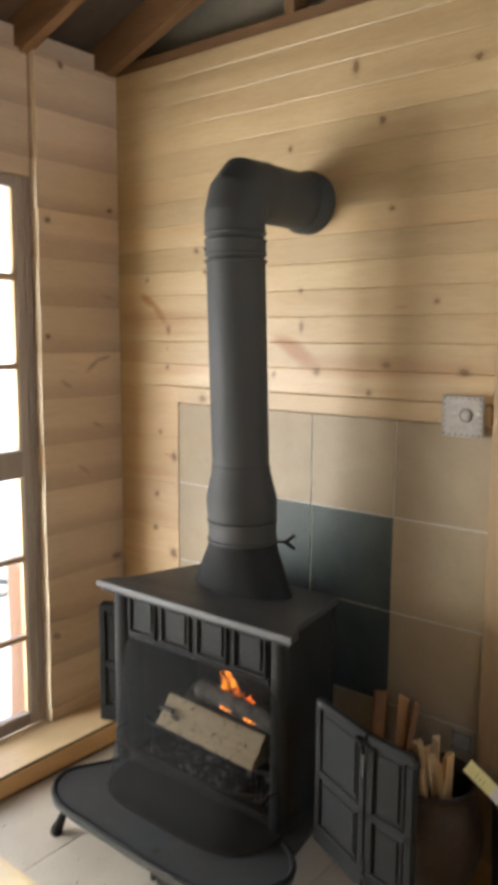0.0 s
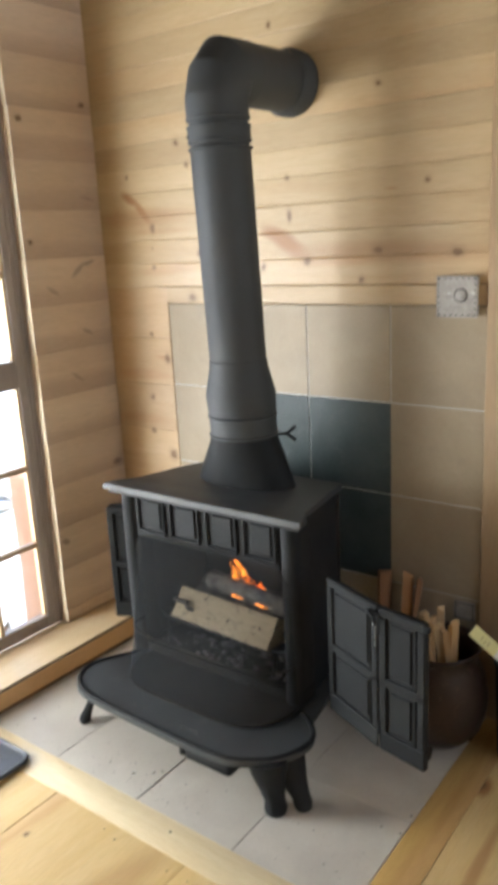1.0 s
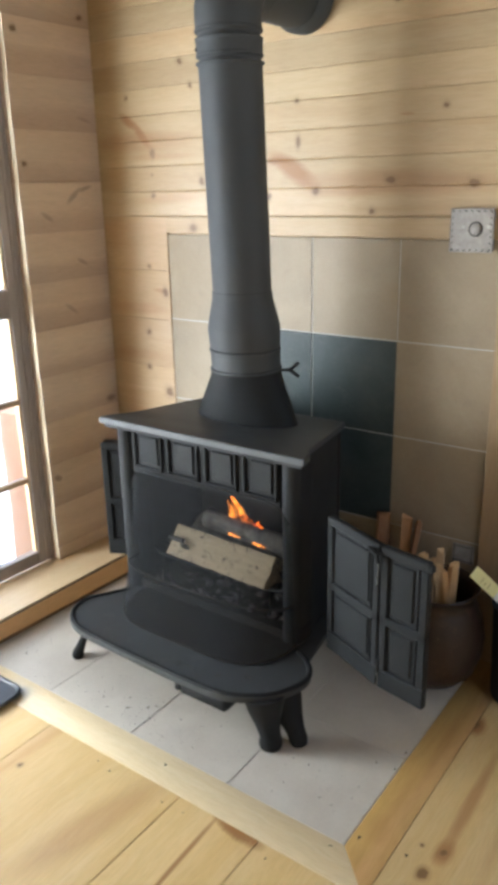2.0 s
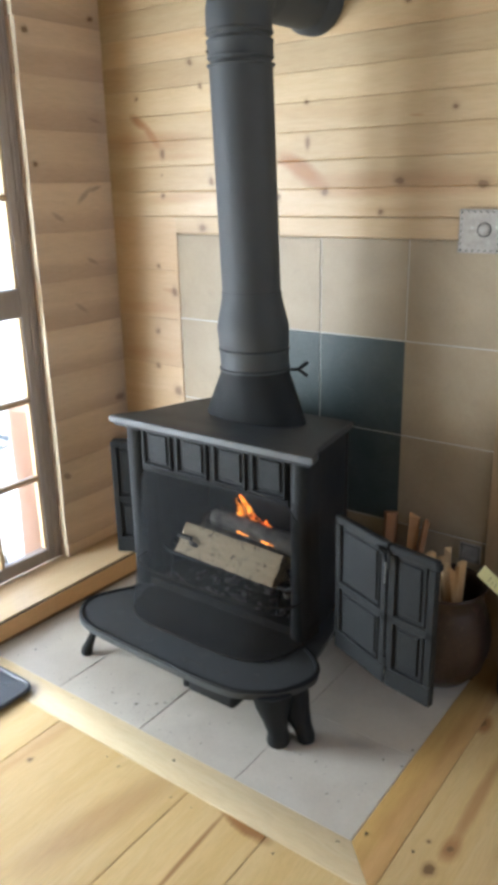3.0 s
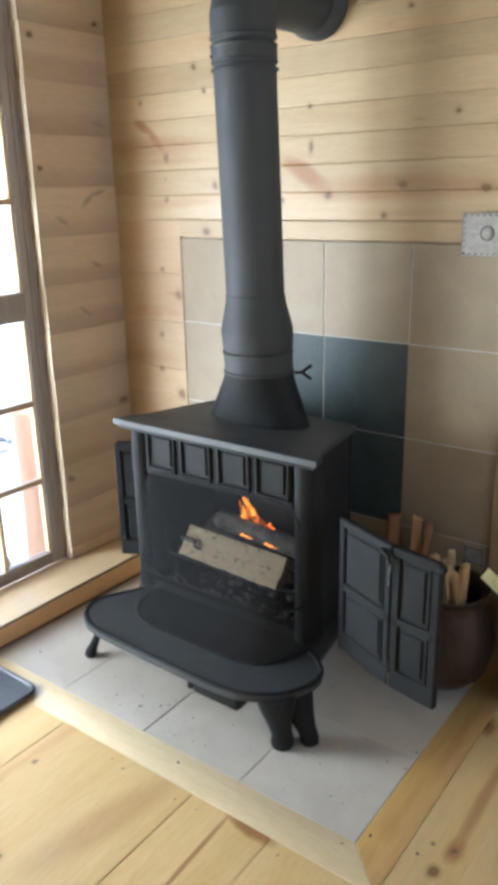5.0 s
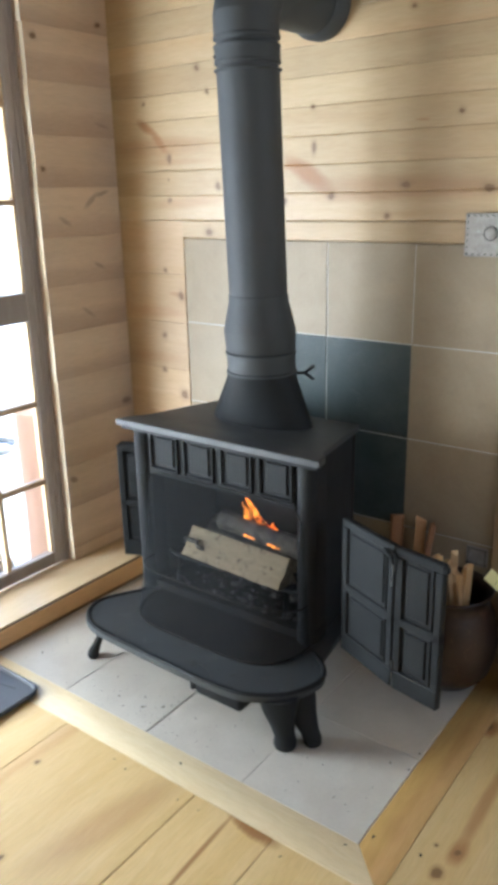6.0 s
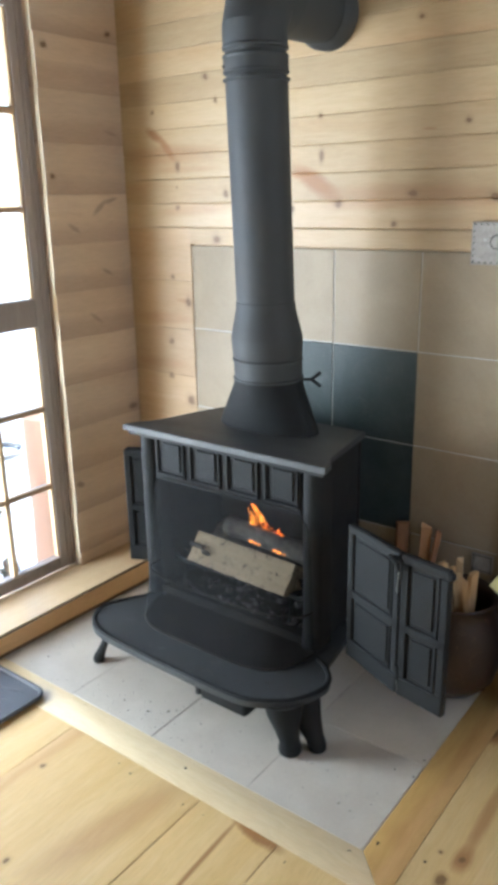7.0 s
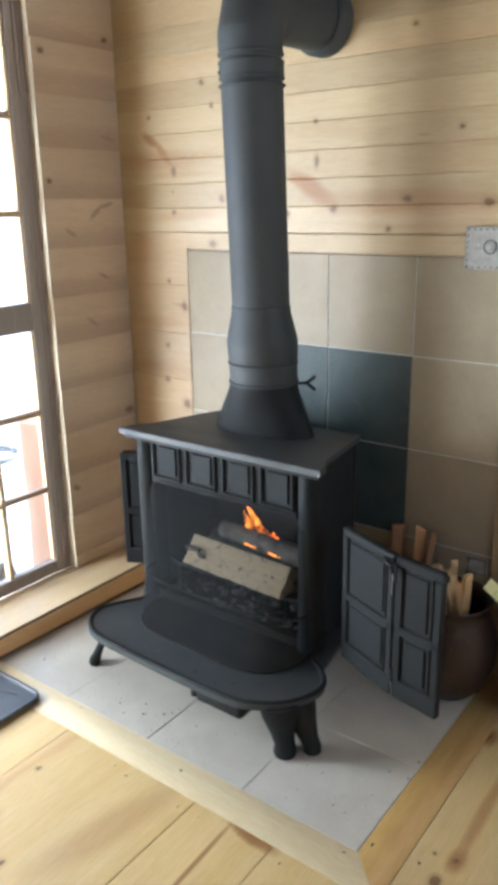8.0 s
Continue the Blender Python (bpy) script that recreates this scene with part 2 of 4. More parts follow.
pine_floor = wood("pine_floor_planks", "y", (0.71, 0.54, 0.28), (0.61, 0.41, 0.16), 0.34,
                  [(1.767, -0.879, 0, 0.014, 0.011), (1.786, -0.798, 0, 0.010, 0.008), (1.736, -0.804, 0, 0.006, 0.005), (0.734, -1.17, 0, 0.007, 0.006), (0.918, -1.429, 0, 0.01, 0.008), (1.688, -0.327, 0, 0.02, 0.012)], FLOOR_FLAMES, 0.9, 0.6, 0.2, (0.46, 0.2, 0.06), coat=0.35)
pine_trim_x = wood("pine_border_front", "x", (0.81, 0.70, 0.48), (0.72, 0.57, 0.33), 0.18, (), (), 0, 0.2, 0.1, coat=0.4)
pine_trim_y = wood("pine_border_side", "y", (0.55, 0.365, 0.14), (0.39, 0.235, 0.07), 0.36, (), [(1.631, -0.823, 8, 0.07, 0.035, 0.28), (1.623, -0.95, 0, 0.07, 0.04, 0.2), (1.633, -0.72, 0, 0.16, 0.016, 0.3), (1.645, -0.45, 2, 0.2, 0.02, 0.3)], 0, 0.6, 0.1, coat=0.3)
pine_ledge = wood("pine_ledge_top", "y", (0.72, 0.57, 0.36), (0.62, 0.45, 0.25), 0.28, (), (), 0, 0.3, 0.1, coat=0.4)
pine_ledge_front = wood("pine_ledge_front", "y", (0.80, 0.49, 0.215), (0.68, 0.385, 0.15), 0.35, (), (), 0, 0.5, 0.1, coat=0.2)
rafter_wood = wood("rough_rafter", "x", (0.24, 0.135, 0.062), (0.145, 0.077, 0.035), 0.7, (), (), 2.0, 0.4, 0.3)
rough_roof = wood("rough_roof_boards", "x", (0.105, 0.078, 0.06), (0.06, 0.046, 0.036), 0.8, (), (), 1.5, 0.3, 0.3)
casing_wood = wood("window_casing_wood", "z", (0.55, 0.40, 0.26), (0.42, 0.28, 0.17), 0.5, (), (), 0, 0.3, 0.1)
sash_paint = wood("sash_grey_stain", "z", (0.40, 0.35, 0.32), (0.30, 0.25, 0.23), 0.5, (), (), 0, 0.2, 0.1, (0.3, 0.22, 0.16))
bead_wood = wood("glazing_bead", "z", (0.66, 0.50, 0.30), (0.52, 0.36, 0.2), 0.5, (), (), 0, 0.3, 0.1)
log_bark = wood("peeled_post", "z", (0.42, 0.26, 0.18), (0.30, 0.155, 0.095), 0.7, (), (), 2.0, 0.6, 0.1)
firewood_face = wood("split_firewood", "x", (0.47, 0.385, 0.255), (0.30, 0.23, 0.14), 0.85, (), (), 7.0, 0.55, 0.1, (0.26, 0.185, 0.115), flecks=0.8)
kindling_wood = wood("kindling", "z", (0.70, 0.52, 0.30), (0.52, 0.33, 0.16), 0.7, (), (), 0, 0.6, 0.45, (0.45, 0.19, 0.06))
orange_stick = wood("orange_kindling", "z", (0.62, 0.36, 0.17), (0.48, 0.25, 0.10), 0.7, (), (), 0, 0.6, 0.2, (0.42, 0.18, 0.06))
red_stick = wood("reddish_kindling", "z", (0.40, 0.20, 0.09), (0.22, 0.10, 0.045), 0.75, (), (), 0, 0.6, 0.5, (0.20, 0.08, 0.035))
# board end grain, made paler still for the window light that catches it
lit_end_grain = mottled("board_ends_lit", (0.80, 0.69, 0.50), (0.88, 0.78, 0.60), 60.0, 0.7, 0.0, 0.4, 0.001)
# black tray rubber, lifted to grey-blue for the sky's sheen and haze on it
tray_rubber = mottled("rubber_tray_with_sheen", (0.055, 0.06, 0.067), (0.08, 0.086, 0.096), 12.0, 0.4, 0.0, 0.25, 0.001, 300.0)
plaster = mottled("plain_wall", (0.62, 0.49, 0.32), (0.70, 0.56, 0.38), 2.0, 0.7)

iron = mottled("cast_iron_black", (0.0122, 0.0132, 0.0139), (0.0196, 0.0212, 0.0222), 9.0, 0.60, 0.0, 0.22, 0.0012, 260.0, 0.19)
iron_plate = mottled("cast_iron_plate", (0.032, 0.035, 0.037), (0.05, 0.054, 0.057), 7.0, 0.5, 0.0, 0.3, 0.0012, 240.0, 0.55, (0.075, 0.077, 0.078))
soot = mottled("sooty_firebrick", (0.012, 0.011, 0.010), (0.03, 0.027, 0.024), 8.0, 0.9, 0.0, 0.5, 0.004, 120.0, 0.15)
pipe_black = mottled("stovepipe_matt_black", (0.034, 0.038, 0.040), (0.047, 0.052, 0.055), 5.0, 0.66, 0.0, 0.08, 0.0006, 200.0, 0.5)
tile_beige = mottled("wall_tile_beige", (0.32, 0.258, 0.175), (0.40, 0.33, 0.23), 5.0, 0.48, 0.0, 0.12, 0.0015, 90.0, 0.3, (0.31, 0.255, 0.185))
tile_slate = mottled("wall_tile_slate", (0.043, 0.062, 0.062), (0.08, 0.098, 0.096), 5.0, 0.48, 0.0, 0.3, 0.003, 70.0, 0.3, (0.105, 0.118, 0.11))
tile_floor = mottled("hearth_tile", (0.45, 0.41, 0.35), (0.55, 0.51, 0.44), 6.0, 0.30, 0.0, 0.1, 0.0012, 90.0, 0.4, None, 0.06)
grout = mottled("grout_pale", (0.60, 0.585, 0.55), (0.74, 0.725, 0.69), 40.0, 0.85)
crumb_dark = mottled("dark_crumbs", (0.02, 0.018, 0.015), (0.07, 0.06, 0.05), 90.0, 0.9)
grout_floor = mottled("grout_floor", (0.40, 0.37, 0.325), (0.52, 0.485, 0.43), 40.0, 0.85)
grout_tan = mottled("grout_stained", (0.27, 0.22, 0.16), (0.36, 0.30, 0.22), 40.0, 0.85)
galvanised = mottled("galvanised_plate", (0.26, 0.245, 0.225), (0.41, 0.39, 0.36), 38.0, 0.5, 0.2, 0.4, 0.0015, 200.0, 0.5, (0.16, 0.16, 0.155))
rubber = mottled("black_rubber", (0.016, 0.018, 0.02), (0.03, 0.032, 0.035), 12.0, 0.42, 0.0, 0.25, 0.001, 300.0)
rust = mottled("rusty_iron_pot", (0.024, 0.015, 0.011), (0.046, 0.027, 0.019), 10.0, 0.42, 0.2, 0.35, 0.002, 120.0, 0.5, (0.11, 0.065, 0.045), 0.5)
snow = mottled("trodden_snow", (0.80, 0.82, 0.85), (0.90, 0.91, 0.92), 2.0, 0.8, 0.0, 0.5, 0.03)
char = mottled("charred_wood", (0.02, 0.018, 0.016), (0.17, 0.155, 0.135), 14.0, 0.9, 0.0, 0.6, 0.004, 90.0, 0.3, (0.22, 0.20, 0.18))
ash = mottled("wood_ash", (0.030, 0.028, 0.026), (0.102, 0.099, 0.093), 30.0, 0.95, 0.0, 0.8, 0.006)
steel = mottled("worn_steel", (0.35, 0.34, 0.33), (0.6, 0.6, 0.58), 40.0, 0.3, 0.9)
label_yellow = mottled("yellow_label", (0.74, 0.72, 0.34), (0.80, 0.78, 0.42), 20.0, 0.5)
label_white = mottled("white_label", (0.72, 0.74, 0.76), (0.8, 0.8, 0.8), 20.0, 0.5)
label_ink = mottled("label_ink", (0.40, 0.38, 0.16), (0.46, 0.44, 0.22), 20.0, 0.5)
roof_sheet = mottled("gable_sheathing", (0.20, 0.195, 0.16), (0.28, 0.27, 0.23), 6.0, 0.8)
pale_plastic = mottled("pale_grey_plastic", (0.40, 0.38, 0.35), (0.48, 0.46, 0.43), 8.0, 0.4)
leaf_dark = mottled("dark_evergreen", (0.03, 0.04, 0.03), (0.06, 0.07, 0.05), 9.0, 0.8)

glass, gn, gl, gb = shader("window_glass", 0.02)
gb.inputs["Transmission Weight"].default_value, gb.inputs["IOR"].default_value = 1.0, 1.45

# fine woven wire: mostly holes
mesh_wire, mn, ml, mb = shader("fire_screen_mesh", 0.75, 0.0)
mb.inputs["Base Color"].default_value = (0.017, 0.0175, 0.018, 1)
mb.inputs["Alpha"].default_value, mb.inputs["Specular IOR Level"].default_value = 0.40, 0.15

flame_mat, fn, fl, fb = shader("flame", 0.5)
fgeo = fn.new("ShaderNodeNewGeometry")
fnoise = tex(fn, fl, fgeo.outputs["Position"], 28.0, 3, 1.0)
frp = ramp(fn, [(0.35, (0.70, 0.08, 0.008)), (0.54, (1.0, 0.27, 0.02)), (0.74, (1.0, 0.50, 0.08))])
fl.new(fnoise, frp.inputs[0])
fl.new(frp.outputs[0], fb.inputs["Emission Color"])
fb.inputs["Emission Strength"].default_value = 1.1
fb.inputs["Base Color"].default_value = (0.3, 0.08, 0.02, 1)
fa = ramp(fn, [(0.42, (0, 0, 0)), (0.66, (0.6, 0.6, 0.6))])
fl.new(tex(fn, fl, fgeo.outputs["Position"], 40.0, 2, 0.5), fa.inputs[0])
fl.new(fa.outputs[0], fb.inputs["Alpha"])

ember_mat, en, el, eb = shader("glowing_ember", 0.8)
eb.inputs["Base Color"].default_value = (0.1, 0.03, 0.01, 1)
eb.inputs["Emission Color"].default_value = (1.0, 0.28, 0.03, 1)
eb.inputs["Emission Strength"].default_value = 1.1


# ---------- mesh tools ----------
def box(bm, x0, y0, z0, x1, y1, z1, bevel=0.0, seg=1):
    v = [bm.verts.new((x, y, z)) for x in (x0, x1) for y in (y0, y1) for z in (z0, z1)]
    f = [bm.faces.new([v[i] for i in q]) for q in ((0, 1, 3, 2), (4, 6, 7, 5), (0, 4, 5, 1), (2, 3, 7, 6), (0, 2, 6, 4), (1, 5, 7, 3))]
    if bevel:
        bmesh.ops.bevel(bm, geom=list({e for q in f for e in q.edges}), offset=bevel, segments=seg, affect="EDGES", profile=0.5)
    return v


def prism(bm, pts, z0, z1, bevel=0.0, seg=2):
    """An upright slab over a plan outline, counter-clockwise."""
    lo, hi = [bm.verts.new((x, y, z0)) for x, y in pts], [bm.verts.new((x, y, z1)) for x, y in pts]
    n = len(pts)
    top = bm.faces.new(hi)
    faces = [top, bm.faces.new(lo[::-1])] + [bm.faces.new((lo[i], lo[(i + 1) % n], hi[(i + 1) % n], hi[i])) for i in range(n)]
    if bevel:
        bmesh.ops.bevel(bm, geom=list(top.edges), offset=bevel, segments=seg, affect="EDGES", profile=0.5)
    return faces


def lathe(bm, profile, cx=0.0, cy=0.0, n=40, oval=1.0, close=False):
    """Turned shape from (radius, z) pairs."""
    rings = []
    for r, z in profile:
        rings.append([bm.verts.new((cx + r * math.cos(2 * math.pi * k / n), cy + r * oval * math.sin(2 * math.pi * k / n), z)) for k in range(n)])
    for a, b in zip(rings, rings[1:]):
        for k in range(n):
            bm.faces.new((a[k], a[(k + 1) % n], b[(k + 1) % n], b[k]))
    if close:
        bm.faces.new(rings[0][::-1])
        bm.faces.new(rings[-1])
    return rings


def tube(bm, pts, radius, n=10, cap=True):
    """A round rod along points; radius may be a list."""
    rings, pts = [], [Vector(p) for p in pts]
    way = max((abs(sum((b - a)[i] for a, b in zip(pts, pts[1:]))), i) for i in range(3))[1]
    ref = Vector((1, 0.1, 0.05)) if way == 2 else Vector((0.13, 0.21, 1))
    for i, p in enumerate(pts):
        d = (pts[min(i + 1, len(pts) - 1)] - pts[max(i - 1, 0)]).normalized()
        side = d.cross(ref).normalized()
        up = d.cross(side)
        r = radius[i] if isinstance(radius, (list, tuple)) else radius
        rings.append([bm.verts.new(p + r * (side * math.cos(2 * math.pi * k / n) + up * math.sin(2 * math.pi * k / n))) for k in range(n)])
    for a, b in zip(rings, rings[1:]):
        for k in range(n):
            bm.faces.new((a[k], a[(k + 1) % n], b[(k + 1) % n], b[k]))
    if cap:
        bm.faces.new(rings[0][::-1])
        bm.faces.new(rings[-1])


def mesh_of(name, bm, material, smooth=0.0):
    bmesh.ops.recalc_face_normals(bm, faces=bm.faces[:])
    me = bpy.data.meshes.new(name)
    bm.to_mesh(me)
    bm.free()
    me.materials.append(material)
    if smooth:
        me.polygons.foreach_set("use_smooth", [True] * len(me.polygons))
        me.set_sharp_from_angle(angle=radians(smooth))
    return me


def part(name, bm, material, parent=None, label="", smooth=35.0):
    ob = new(name, mesh_of(name, bm, material, smooth))
    ob.parent = parent
    if label:
        tagged(ob, label)
    return ob


def one(name, build, material, parent=None, label="", smooth=35.0):
    bm = bmesh.new()
    build(bm)
    return part(name, bm, material, parent, label, smooth)


def slab(name, material, parent, x0, y0, z0, x1, y1, z1, bevel=0.0, label="", seg=1):
    return one(name, lambda bm: box(bm, x0, y0, z0, x1, y1, z1, bevel, seg), material, parent, label)


def piece(name, me, parent, x, y, z):
    ob = new(name, me)
    ob.parent, ob.location = parent, (x, y, z)
    return ob


def thing(name, label, category, group="", at=(0, 0, 0)):
    ob = new(name)
    ob.location = at
    ob.empty_display_size = 0.05
    return tagged(ob, label, category, group)


def setting(name, build, material, label, category=""):
    return tagged(one(name, build, material, None, "", 0), label, category or name.split("_")[0], kind="structure")


# ---------- the room ----------
XR, YF, WALL_TOP = 3.7, -4.3, 2.56
TILE, TX, TZ = 0.3077, 0.322, 1.318

wall_north = setting("wall_north", lambda bm: box(bm, -0.25, 0.019, -0.1, XR + 0.1, 0.12, WALL_TOP), plaster, "pine board wall with a tiled fire surround", "wall")


def west_core(bm):
    box(bm, -0.14, -0.384, -0.1, -0.022, 0.019, WALL_TOP)
    box(bm, -0.14, YF, 2.13, -0.04, -0.384, WALL_TOP)
    box(bm, -0.139, YF, WALL_TOP, -0.06, 0.095, 2.638)
    box(bm, -0.14, YF, -0.1, -0.04, -0.384, 0.055)
    # leaves an unseen opening, added for the far fill lamp
    box(bm, -0.14, -2.56, 0.055, -0.04, -1.85, 2.13)
    box(bm, -0.14, YF, 0.055, -0.04, -3.995, 2.13)


wall_west = setting("wall_west", west_core, pine_side, "pine board wall beside the glazed doors", "wall")


# the gap in this unseen wall is added for the east fill lamp
def east_build(bm):
    for y0, z0, y1, z1 in ((YF, -0.1, -1.65, 3.9), (-0.05, -0.1, 0.019, 3.9), (-1.65, -0.1, -0.05, 0.95), (-1.65, 2.25, -0.05, 3.9)):
        box(bm, XR, y0, z0, XR + 0.1, y1, z1)


wall_east = setting("wall_east", east_build, plaster, "plain wooden wall of the room", "wall")
wall_south = setting("wall_south", lambda bm: box(bm, -0.14, YF - 0.1, -0.1, XR + 0.1, YF, 3.9), plaster, "plain wooden wall of the room", "wall")
floor = setting("floor", lambda bm: box(bm, -0.14, YF, -0.1, XR, 0.019, -0.022), plaster, "wide pine plank floor around the tiled hearth", "floor")

# roof: sloping boards on rafters, gable above the panelled wall
SL = 0.34


def roof_sheet_build(bm):
    for y0, y1 in ((YF, 0.14),):
        a = [bm.verts.new((x, y, z + t)) for t in (0, 0.03) for x, z in ((-0.3, 2.59), (XR + 0.1, 2.59 + SL * (XR + 0.4))) for y in (y0, y1)]
        for q in ((0, 1, 3, 2), (4, 6, 7, 5), (0, 4, 5, 1), (2, 3, 7, 6), (0, 2, 6, 4), (1, 5, 7, 3)):
            bm.faces.new([a[i] for i in q])


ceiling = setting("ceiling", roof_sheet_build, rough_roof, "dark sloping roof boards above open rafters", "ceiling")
gable = setting("wall_gable", lambda bm: box(bm, -0.25, 0.10, WALL_TOP, XR + 0.1, 0.13, 4.0), roof_sheet, "grey sheathing of the open gable", "wall")
plate = setting("trim_top_plate", lambda bm: box(bm, -0.02, 0.004, WALL_TOP, XR, 0.095, WALL_TOP + 0.04, 0.003), rafter_wood, "rough sawn timber along the wall top", "trim")
for k, x in enumerate((0.79, 1.40, 2.01, 2.62, 3.23)):
    tagged(slab("stud", rafter_wood, None, x, 0.012, WALL_TOP + 0.04, x + 0.04, 0.096, 2.6 + SL * x + 0.08, 0.003),
           "rough upright stud of the open gable", "stud", "gable studs", "structure")


def rafter_build(bm, y, depth):
    v = []
    for t in (0.0, depth):
        for x in (-0.14, XR):
            for yy in (y, y + 0.042):
                v.append(bm.verts.new((x, yy, 2.556 + SL * x + t)))
    for q in ((0, 1, 3, 2), (4, 6, 7, 5), (0, 4, 5, 1), (2, 3, 7, 6), (0, 2, 6, 4), (1, 5, 7, 3)):
        bm.faces.new([v[i] for i in q])


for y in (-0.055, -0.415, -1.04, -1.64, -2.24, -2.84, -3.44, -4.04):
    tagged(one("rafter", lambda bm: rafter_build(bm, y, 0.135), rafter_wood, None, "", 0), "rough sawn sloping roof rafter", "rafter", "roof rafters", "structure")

# ---------- glazed doors in the west wall ----------
PANES_Z = [(0.13, 0.42), (0.44, 0.728), (0.748, 1.045), (1.15, 1.447), (1.467, 1.763), (1.787, 2.085)]
PANES_Y = [(-0.652, -0.452), (-0.872, -0.672), (-1.092, -0.892)]


def glazed_door():
    d = thing("glazed_door", "tall many-paned glazed door in grey-stained wood", "door", "glazed doors in the wall", (0, 0, 0))
    for y0, y1 in ((-0.452, -0.418), (-1.126, -1.092)):
        slab("stile", sash_paint, d, -0.078, y0, 0.075, -0.036, y1, 2.128, 0.003)
    for z0, z1 in ((0.077, 0.128), (1.047, 1.148), (2.087, 2.126)):
        slab("rail", sash_paint, d, -0.077, -1.0915, z0, -0.037, -0.4525, z1, 0.003)
    for z0, z1 in ((0.42, 0.44), (0.728, 0.748), (1.447, 1.467), (1.763, 1.787)):
        for y0, y1 in PANES_Y:
            slab("muntin", casing_wood, d, -0.07, y0, z0, -0.04, y1, z1, 0.003)
    for y0, y1 in ((-0.672, -0.652), (-0.892, -0.872)):
        for z0, z1 in ((0.1285, 1.0465), (1.1485, 2.0865)):
            slab("muntin", bead_wood, d, -0.071, y0, z0, -0.039, y1, z1, 0.003)
    for z0, z1 in PANES_Z:
        slab("glazing_bead", bead_wood, d, -0.066, -0.4615, z0 + 0.001, -0.041, -0.4525, z1 - 0.001, 0.002)
        for y0, y1 in PANES_Y:
            p = slab("pane", glass, d, -0.060, y0 + 0.0005, z0 + 0.0005, -0.056, y1 - 0.0005, z1 - 0.0005)
            p.visible_shadow = False
    return d


door_a = glazed_door()
tagged(door_a, kind="structure")
# copies 3 and 4 are unseen, added in front of the far fill lamp
for k in (1, 3, 4):
    copy_thing(door_a, pose(0, -0.715 * k, 0))
for z0, z1, y0, y1 in ((0.074, 2.128, -0.4175, -0.4015), (0.074, 2.128, -0.4, -0.386), (0.074, 2.128, -1.849, -1.843)):
    tagged(slab("trim_casing", sash_paint, None, -0.06, y0, z0, -0.034, y1, z1, 0.003), "narrow wooden casing strip beside the glazed door", "trim", kind="structure")

# ---------- board cladding ----------
PITCH, LINE = 0.0855, 1.382


def board_profile(bm, length, height, axis, thick=0.018, c=0.0014):
    """A board with chamfered long edges; its face looks to -y (axis x) or +x (axis y)."""
    g = 0.00004 if axis == "x" else 0.0001
    pts = [(0, c), (c * 0.7, g), (thick, g), (thick, height - g), (c * 0.7, height - g), (0, height - c)]
    ends = []
    for s in (0, length):
        ends.append([bm.verts.new((s, d, h) if axis == "x" else (-d, s, h)) for d, h in pts])
    bm.faces.new(ends[0])
    bm.faces.new(ends[1][::-1])
    for i in range(len(pts)):
        j = (i + 1) % len(pts)
        bm.faces.new((ends[0][i], ends[1][i], ends[1][j], ends[0][j]))


rng = random.Random(4)
bm = bmesh.new()
board_profile(bm, 1.5525, PITCH, "x", 0.018, 0.0036)
me = mesh_of("board", bm, pine_wall)
z = LINE
while z < WALL_TOP - 0.02:
    if z + PITCH > WALL_TOP:
        bm = bmesh.new()
        board_profile(bm, 1.5525, WALL_TOP - z, "x", 0.018, 0.0036)
        me = mesh_of("board", bm, pine_wall)
    piece("board", me, wall_north, 0.0, rng.uniform(-0.0008, 0.0008), z)
    z += PITCH
slab("strip", pine_strip, wall_north, 0.3222, -0.004, TZ + 0.0035, 1.546, 0.018, LINE - 0.0015, 0.002)
for z0, z1 in zip((0.074, 0.083, 0.267, 0.451, 0.635, 0.819, 1.003, 1.187), (0.0826, 0.2667, 0.4507, 0.6347, 0.8187, 1.0027, 1.1867, 1.3812)):
    slab("short_board", pine_stub, wall_north, 0.0005, rng.uniform(-0.001, 0.001), z0, 0.3221, 0.018, z1, 0.0016)
slab("upright_board", pine_post, wall_north, 1.5535, -0.012, 0.0, 1.66, 0.018, WALL_TOP - 0.001, 0.002)
z, WIDE = -0.0475, 0.1725
while z < WALL_TOP - 0.02:
    lo, hi = max(z, 0.0745), min(z + WIDE, WALL_TOP)
    if hi - lo > 0.02:
        L = 0.382 + rng.uniform(-0.0035, 0.0035)
        bm = bmesh.new()
        board_profile(bm, L, hi - lo, "y", 0.021, 0.0016)
        me = mesh_of("board", bm, pine_side)
        # the end towards the glazed door takes the colour with window light in it
        me.materials.append(lit_end_grain)
        me.polygons[0].material_index = 1
        piece("board", me, wall_west, rng.uniform(-0.001, 0.001), -L, lo)
    z += WIDE
slab("header_panel", pine_side, wall_west, -0.04, -4.28, 2.131, -0.03, -0.386, WALL_TOP - 0.001, 0.002)

# ---------- ledge under the glazed doors ----------
ledge = setting("trim_ledge", lambda bm: box(bm, -0.039, -4.28, 0.0555, 0.1800, -0.0025, 0.0735, 0.002, 2), pine_ledge, "low pine ledge along the glazed doors", "ledge")


def strip_build(bm, z0, z1, x0, top, foot):
    """A board along the ledge's front, its foot a little farther out towards the corner."""
    rows = [[bm.verts.new((x, y, z)) for x, z in ((x0, z1), (top, z1), (foot + d, z0), (x0, z0))] for y, d in ((-4.28, 0.0), (-0.95, 0.0), (-0.0025, 0.024))]
    bm.faces.new(rows[0])
    bm.faces.new(rows[2][::-1])
    for a, b in zip(rows, rows[1:]):
        for k in range(4):
            bm.faces.new((a[k], b[k], b[(k + 1) % 4], a[(k + 1) % 4]))


